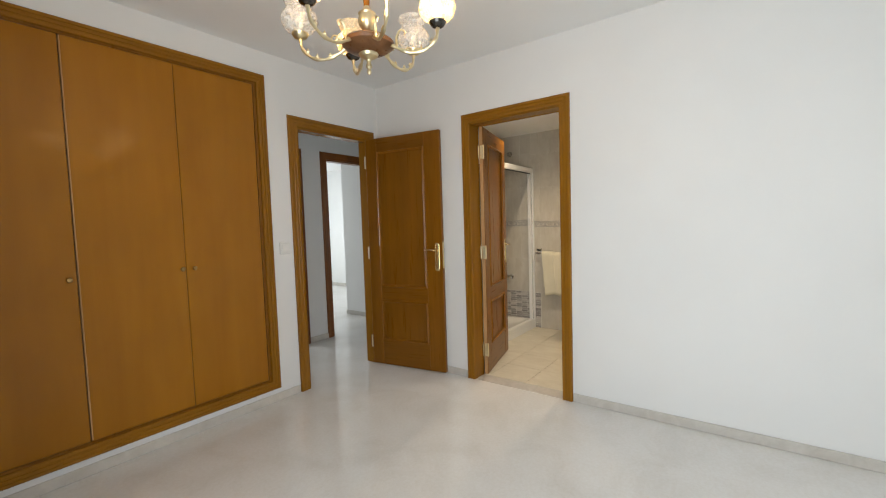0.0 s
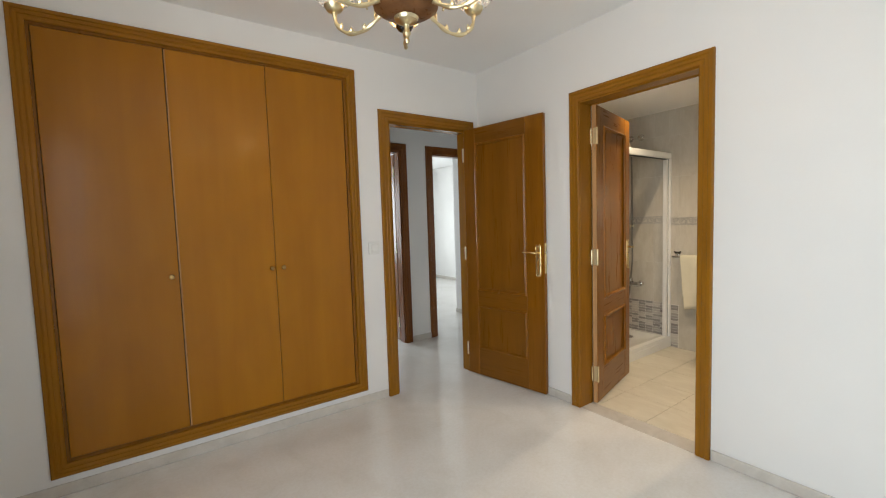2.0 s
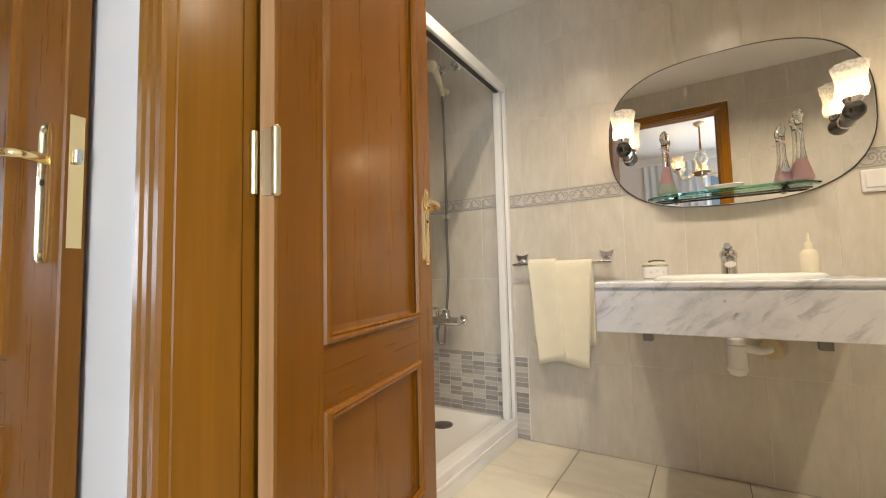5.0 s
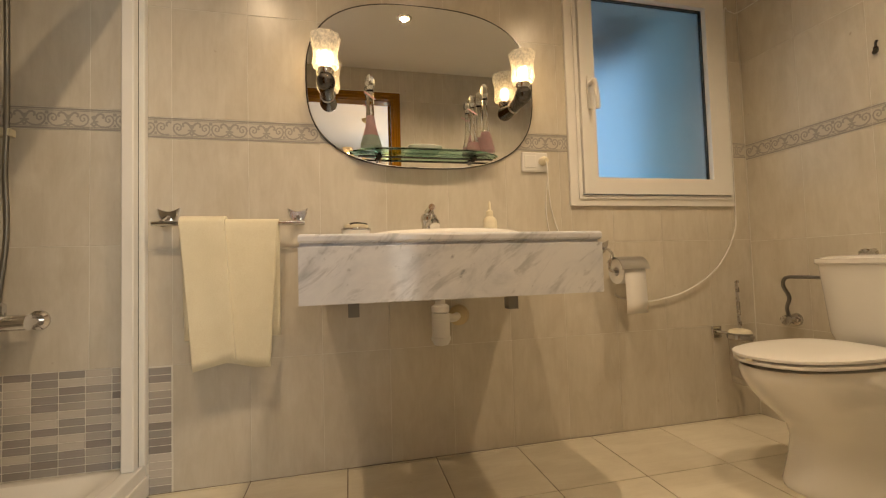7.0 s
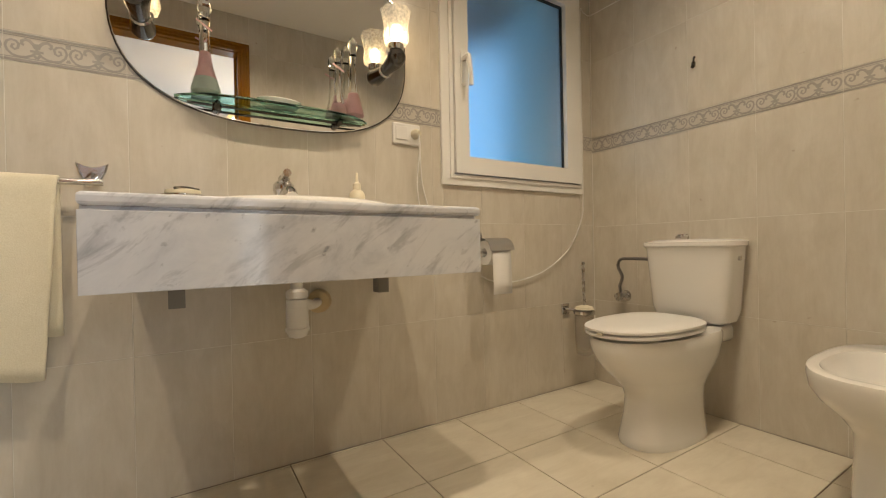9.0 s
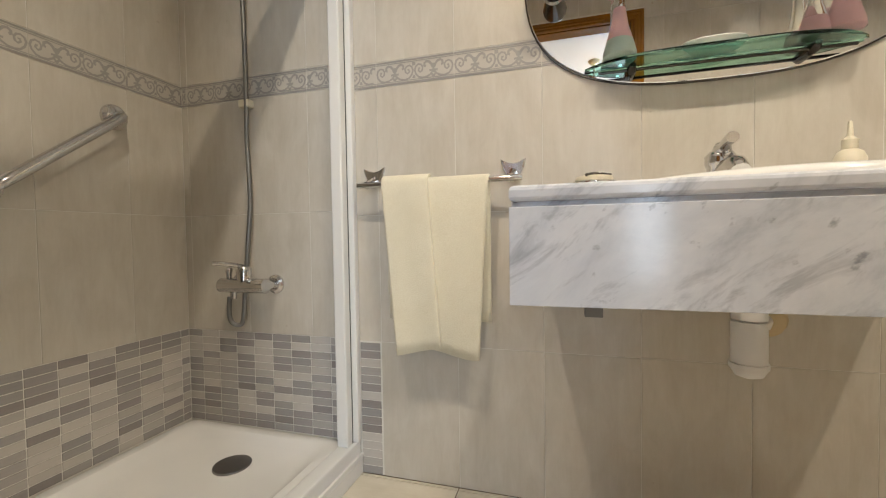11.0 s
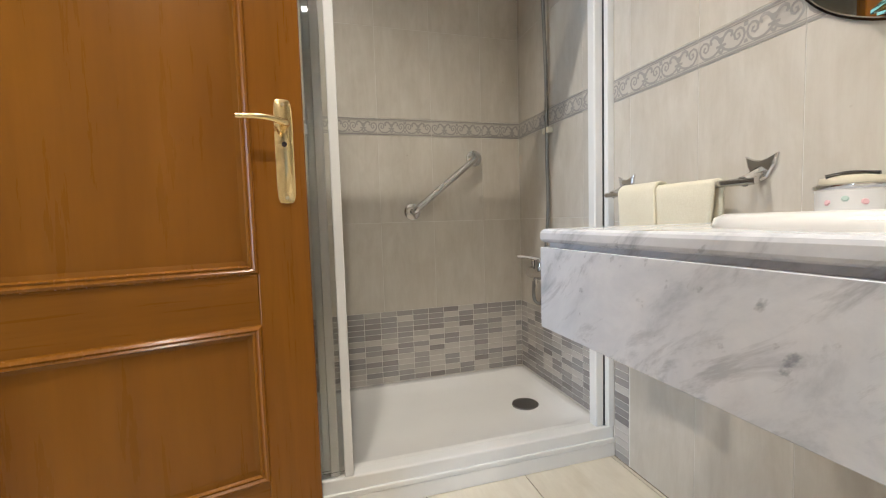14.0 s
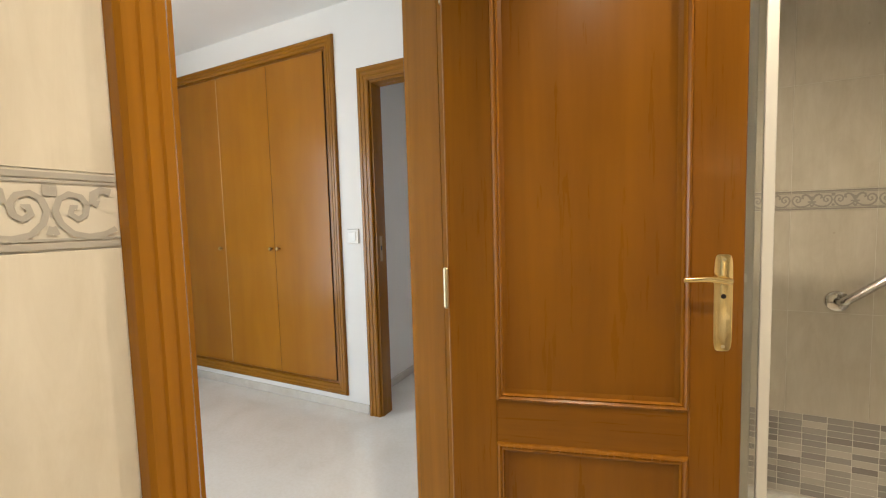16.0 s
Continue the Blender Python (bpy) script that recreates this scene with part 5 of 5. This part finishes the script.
# ---- bidet ----
bidet = thing("bidet", (0.69, -3.345, 0), "white porcelain bidet with chrome tap", "bidet")
bm = bmesh.new()
loft(bm, [egg(0.0, 0.110, 0.16, 0.440, 32, 2.7), egg(0.012, 0.113, 0.155, 0.445, 32, 2.7), egg(0.03, 0.107, 0.16, 0.435, 32, 2.7), egg(0.16, 0.103, 0.15, 0.425, 32, 2.7), egg(0.22, 0.106, 0.13, 0.43, 32, 2.7), egg(0.265, 0.130, 0.10, 0.47, 32, 2.7), egg(0.31, 0.165, 0.06, 0.53, 32, 2.7),
          egg(0.345, 0.181, 0.030, 0.565, 32, 2.7), egg(0.385, 0.184, 0.022, 0.580, 32, 2.7), egg(0.398, 0.182, 0.024, 0.578, 32, 2.7), egg(0.402, 0.172, 0.034, 0.568, 32, 2.7),
          egg(0.400, 0.150, 0.150, 0.545, 32, 2.7), egg(0.385, 0.142, 0.158, 0.535, 32, 2.7), egg(0.335, 0.122, 0.175, 0.50, 32, 2.7), egg(0.305, 0.08, 0.22, 0.44, 32, 2.7), egg(0.30, 0.02, 0.30, 0.35, 32, 2.7)])
part("bowl", bm, PORCELAIN, bidet, "", True)
part("overflow", tube([(0.0, 0.166, 0.368), (0.0, 0.172, 0.3685)], 0.011, 12), DARK, bidet)
btap = part("tap_body", lathe([(0.033, 0.400), (0.034, 0.407), (0.028, 0.418), (0.028, 0.465), (0.032, 0.474), (0.032, 0.508), (0.025, 0.518), (0.003, 0.519)], 18, 0.0, 0.095), CHROME, bidet, "chrome single-lever tap", True)
part("spout", tube(smooth_path([(0.0, 0.105, 0.436), (0.01, 0.14, 0.438), (0.014, 0.175, 0.428)], 4), [0.019] * 5 + [0.022] * 4, 12), CHROME, btap, "", True)
part("plug_rod", tube([(0.0, 0.165, 0.432), (-0.012, 0.17, 0.39), (-0.014, 0.185, 0.31)], 0.0022, 6), STEEL, btap)
bv = thing("water_valve", (0.515, -3.345, 0.165), "chrome stop valve behind the bidet", "valve")
part("rose", tube([(0, 0, 0), (0, 0.008, 0)], [0.026, 0.022], 16), CHROME, bv, "", True)
part("handwheel", tube([(0, 0.008, 0), (0, 0.045, 0), (0, 0.062, 0)], [0.010, 0.022, 0.020], 8), STEEL, bv)

# ---- heater, hook, cables, downlights ----
heater = thing("wall_heater", (1.20, -3.345, 1.985), "white wall-mounted electric bathroom heater", "heater")
part("case", box(-0.27, 0.27, 0.002, 0.105, -0.07, 0.08, 0.018, 3), PLASTIC, heater, "", True)
for k in range(6):
    part("grille_slat", box(-0.22, 0.22, 0.104, 0.109, -0.045 + k * 0.018, -0.036 + k * 0.018, 0.001), CREAM, heater)
part("cable_gland", tube([(0.24, 0.05, -0.068), (0.24, 0.05, -0.085)], 0.012, 10), PLASTIC, heater)
hk = thing("wall_hook", (1.355, -3.345, 1.507), "small dark metal hook on the tiles", "hook")
part("stem", tube(smooth_path([(0, 0, 0.02), (0, 0.006, 0.018), (0, 0.010, 0.0), (0, 0.010, -0.018), (0, 0.018, -0.024)], 4), [0.004] * 9 + [0.008] * 8, 8), DARK_METAL, hk, "", True)
cab = thing("heater_cable", (0, 0, 0), "white cable clipped along the wall to the heater", "cable")
part("wire", tube(smooth_path([(1.44, -3.335, 1.905), (1.60, -3.341, 1.945), (1.75, -3.341, 1.955), (1.884, -3.335, 1.958), (1.889, -3.29, 1.962), (1.889, -3.262, 1.93), (1.889, -3.262, 1.4), (1.889, -3.262, 0.99),
                               (1.880, -3.235, 0.86), (1.875, -3.13, 0.71), (1.873, -2.95, 0.605), (1.876, -2.76, 0.565), (1.884, -2.64, 0.575), (1.888, -2.58, 0.60)], 7), 0.0035, 6), PLASTIC, cab, "", True)
for x, y in DOWNLIGHTS:
    dl = thing("downlight", (x, y, BATH_CEIL), "lit round recessed ceiling downlight", "ceiling light", "bathroom downlights")
    part("bezel", lathe([(0.030, -0.001), (0.032, -0.007), (0.046, -0.005), (0.050, -0.0005)], 28, cap=False), CHROME, dl, "", True)
    part("lamp_face", lathe([(0.030, -0.0025), (0.002, -0.0035)], 24), DOWN_GLOW, dl)


# ---- tiles, mosaic and listel ----
TILE_MESHES = {}


def tile_mesh(name, w, h, t, mat, ch=0.0005):
    key = (name, round(w, 4), round(h, 4))
    if key not in TILE_MESHES:
        a, b = w / 2, h / 2
        vs = [(sx * a, sy * b, z) for z in (0.0, t - ch) for sx, sy in ((-1, -1), (1, -1), (1, 1), (-1, 1))]
        vs += [(sx * (a - ch), sy * (b - ch), t) for sx, sy in ((-1, -1), (1, -1), (1, 1), (-1, 1))]
        fs = [(8, 9, 10, 11)]
        for o in (0, 4):
            for i in range(4):
                j = (i + 1) % 4
                fs.append((o + i, o + j, o + 4 + j, o + 4 + i))
        me = bpy.data.meshes.new(name)
        me.from_pydata(vs, [], fs)
        me.materials.append(mat)
        TILE_MESHES[key] = me
    return TILE_MESHES[key]


FACES = {  # in-plane direction, up, outward normal
    "east": ((0, -1, 0), (0, 0, 1), (-1, 0, 0)), "west": ((0, 1, 0), (0, 0, 1), (1, 0, 0)),
    "north": ((1, 0, 0), (0, 0, 1), (0, -1, 0)), "south": ((-1, 0, 0), (0, 0, 1), (0, 1, 0)), "floor": ((1, 0, 0), (0, 1, 0), (0, 0, 1))}


def place(face, plane, u, v):
    d, up, n = (Vector(q) for q in FACES[face])
    if face in ("east", "west"):
        p = Vector((plane, u, v))
    elif face in ("north", "south"):
        p = Vector((u, plane, v))
    else:
        p = Vector((u, v, plane))
    m = Matrix((d, up, n)).transposed().to_4x4()
    m.translation = p
    return m


def lay(name, me, parent, m):
    ob = bpy.data.objects.new(name, me)
    scene.collection.objects.link(ob)
    ob.parent = parent
    ob.matrix_basis = m
    return ob


def minus(rect, hole):
    a, b, c, d = rect
    e, f, g, h = hole
    if e >= b or f <= a or g >= d or h <= c:
        return [rect]
    out = []
    if e > a:
        out.append((a, e, c, d))
    if f < b:
        out.append((f, b, c, d))
    lo, hi = max(a, e), min(b, f)
    if g > c:
        out.append((lo, hi, c, g))
    if h < d:
        out.append((lo, hi, h, d))
    return out


def grid(lo, hi, joint, pitch):
    k = math.floor((lo - joint) / pitch) + 1
    cuts = [lo]
    while joint + k * pitch < hi - 1e-4:
        if joint + k * pitch - cuts[-1] > 0.01:
            cuts.append(joint + k * pitch)
        k += 1
    return cuts + [hi]


ROWS = [0.0, 0.432, 0.834, 1.231, 1.307, 1.709, 2.111, BATH_CEIL]


def tile_wall(face, plane, parent, u0, u1, joint, holes, pitch=0.2515, lift=0.0):
    rows = [z + (lift if 0.5 < z < 2.2 else 0) for z in ROWS]
    cuts = grid(u0, u1, joint, pitch)
    for a, b in zip(cuts, cuts[1:]):
        for k, (c, d) in enumerate(zip(rows, rows[1:])):
            rects = [(a, b, c, d)]
            for h in holes:
                rects = [q for r in rects for q in minus(r, h)]
            for e, f, g, i in rects:
                if f - e < 0.012 or i - g < 0.012:
                    continue
                if k == 3:
                    if i - g > 0.07:
                        lay("listel_tile", listel_mesh(f - e - 0.0016), parent, place(face, plane, (e + f) / 2, (g + i) / 2))
                else:
                    lay("tile", tile_mesh("tile", f - e - 0.0020, i - g - 0.0020, 0.0012, TILE), parent, place(face, plane, (e + f) / 2, (g + i) / 2))


def ribbon(vs, fs, pts, w, z):
    P = [Vector(p) for p in pts]
    first = len(vs)
    for i, p in enumerate(P):
        t = (P[min(i + 1, len(P) - 1)] - P[max(i - 1, 0)]).normalized()
        n = Vector((-t.y, t.x))
        for s in (-1, 1):
            q = p + n * s * w / 2
            vs.append((q.x, q.y, z))
    for i in range(len(P) - 1):
        a = first + 2 * i
        fs.append((a, a + 2, a + 3, a + 1))


def listel_mesh(w):
    """A border tile 75 mm high with raised grey edge lines and scrolls."""
    key = ("listel", round(w, 3))
    if key in TILE_MESHES:
        return TILE_MESHES[key]
    a, b, t = w / 2, 0.0372, 0.0012
    vs = [(sx * a, sy * b, z) for z in (0.0, t) for sx, sy in ((-1, -1), (1, -1), (1, 1), (-1, 1))]
    fs = [(4, 5, 6, 7)] + [(i, (i + 1) % 4, 4 + (i + 1) % 4, 4 + i) for i in range(4)]
    plain = len(fs)
    z = t + 0.0010
    for yy, ww in ((-0.0335, 0.0055), (0.0335, 0.0055), (-0.0275, 0.0022), (0.0275, 0.0022)):
        ribbon(vs, fs, [(-a, yy), (a, yy)], ww, z)
    # palmettes at a quarter and three quarters, paired volutes between them
    volute = [(0.003, -0.010), (0.010, -0.018), (0.020, -0.0235), (0.034, -0.0255), (0.047, -0.022), (0.056, -0.012), (0.0595, 0.0), (0.056, 0.011),
              (0.048, 0.0165), (0.039, 0.014), (0.034, 0.006), (0.036, -0.004), (0.042, -0.008), (0.048, -0.003), (0.046, 0.004), (0.042, 0.003)]
    curl = [(0.002, 0.001), (0.006, 0.011), (0.013, 0.019), (0.021, 0.0215), (0.028, 0.017), (0.029, 0.009), (0.024, 0.007)]
    level = 0.0
    for mx in (-0.0625, 0.0625):
        for s in (-1, 1):
            for pts, w1 in ((volute, 0.0056), (curl, 0.0074), ([(0.0, 0.014), (0.0, -0.014)], 0.0065), ([(0.0, -0.006), (0.013, -0.007)], 0.0060),
                            ([(0.0, -0.025), (0.006, -0.016)], 0.0060), ([(0.057, 0.0195), (0.0625, 0.0195)], 0.0105), ([(0.0595, -0.023), (0.0622, -0.015)], 0.0050)):
                clip = [(mx + s * x, y) for x, y in pts if abs(mx + s * x) < a - 0.0005]
                level += 0.00002
                if len(clip) > 1:
                    ribbon(vs, fs, clip, w1, z + level)
    me = bpy.data.meshes.new("listel_tile")
    me.from_pydata(vs, [], fs)
    me.materials.append(LISTEL)
    me.materials.append(LISTEL_GREY)
    for i, p in enumerate(me.polygons):
        p.material_index = 0 if i < plain else 1
    TILE_MESHES[key] = me
    return me


MOS_TOP = 0.437
tile_wall("east", EAST_T, bath_east, SOUTH_B + 0.0012, -0.73, -0.833, [(-3.24, -2.392, 1.005, 2.055), (-0.829, -0.705, 0.0, 0.428)])
tile_wall("east", EAST_T, bath_east, -0.73, NORTH_B - 0.0012, -0.833, [(-0.73, 0.0, 0.0, MOS_TOP)], lift=0.018)
tile_wall("south", SOUTH_B, bath_south, WEST_B + 0.0012, EAST_T - 0.0012, 1.135, [], lift=-0.01)
tile_wall("north", NORTH_B, bath_north, WEST_B + 0.0012, EAST_T - 0.0012, 1.191, [(0.0, 2.0, 0.0, MOS_TOP)], lift=0.018)
tile_wall("west", WEST_B, bath_west, SOUTH_B + 0.0012, NORTH_B - 0.0012, -1.983, [(-1.870, -0.955, 0.0, 2.183)])


def mosaic(face, plane, parent, u0, u1, z0, z1, start, loose):
    """Strip mosaic: rows 27 mm high of pieces 75 mm long; loose: stretch built piece by piece."""
    rows = round((z1 - z0) / 0.0262)
    rh = (z1 - z0) / rows
    pw = 0.0765
    rest = []
    for r in range(rows):
        u = u0 - (start % pw)
        while u < u1 - 0.004:
            a, b = max(u, u0), min(u + pw, u1)
            u += pw
            if b - a < 0.008:
                continue
            m = place(face, plane, (a + b) / 2, z0 + (r + 0.5) * rh)
            if loose[0] <= a and b <= loose[1]:
                lay("mosaic_piece", tile_mesh("mosaic_piece", b - a - 0.0028, rh - 0.0028, 0.0018 if r % 3 else 0.0014, MOSAIC, 0.0006), parent, m)
            else:
                rest.append((m, b - a - 0.0028, rh - 0.0028))
    if rest:
        vs, fs = [], []
        for m, w, h in rest:
            o = len(vs)
            vs += [tuple(m @ Vector((sx * w / 2, sy * h / 2, z))) for z in (0.0, 0.0026) for sx, sy in ((-1, -1), (1, -1), (1, 1), (-1, 1))]
            fs += [(o + 4, o + 5, o + 6, o + 7)] + [(o + i, o + (i + 1) % 4, o + 4 + (i + 1) % 4, o + 4 + i) for i in range(4)]
        me = bpy.data.meshes.new("mosaic_rest")
        me.from_pydata(vs, [], fs)
        me.materials.append(MOSAIC)
        tagged(new("mosaic_rest", me), "", "", "", "stuff").parent = parent


mosaic("north", NORTH_B, bath_north, WEST_B + 0.0012, EAST_T - 0.0012, 0.100, MOS_TOP, 0.0, (0.87, 2.0))
mosaic("east", EAST_T, bath_east, -0.705, NORTH_B - 0.0012, 0.100, MOS_TOP, 0.02, (-0.72, 0.0))
mosaic("east", EAST_T, bath_east, -0.829, -0.757, 0.0, 0.428, 0.0, (-0.9, -0.7))

xc, yc = grid(0.174, 1.893, 1.540, 0.3385), grid(SOUTH_B + 0.0012, -0.70, -1.758, 0.3385)
for a, b in zip(xc, xc[1:]):
    for c, d in zip(yc, yc[1:]):
        lay("floor_tile", tile_mesh("floor_tile", b - a - 0.0032, d - c - 0.0032, 0.003, TILE_FLOOR, 0.001), floor_bath, place("floor", -0.003, (a + b) / 2, (c + d) / 2))

for ob in scene.objects:
    if ob.parent is None and ob not in BEDROOM_SIDE:
        ob.location = ob.location + BATH_SHIFT
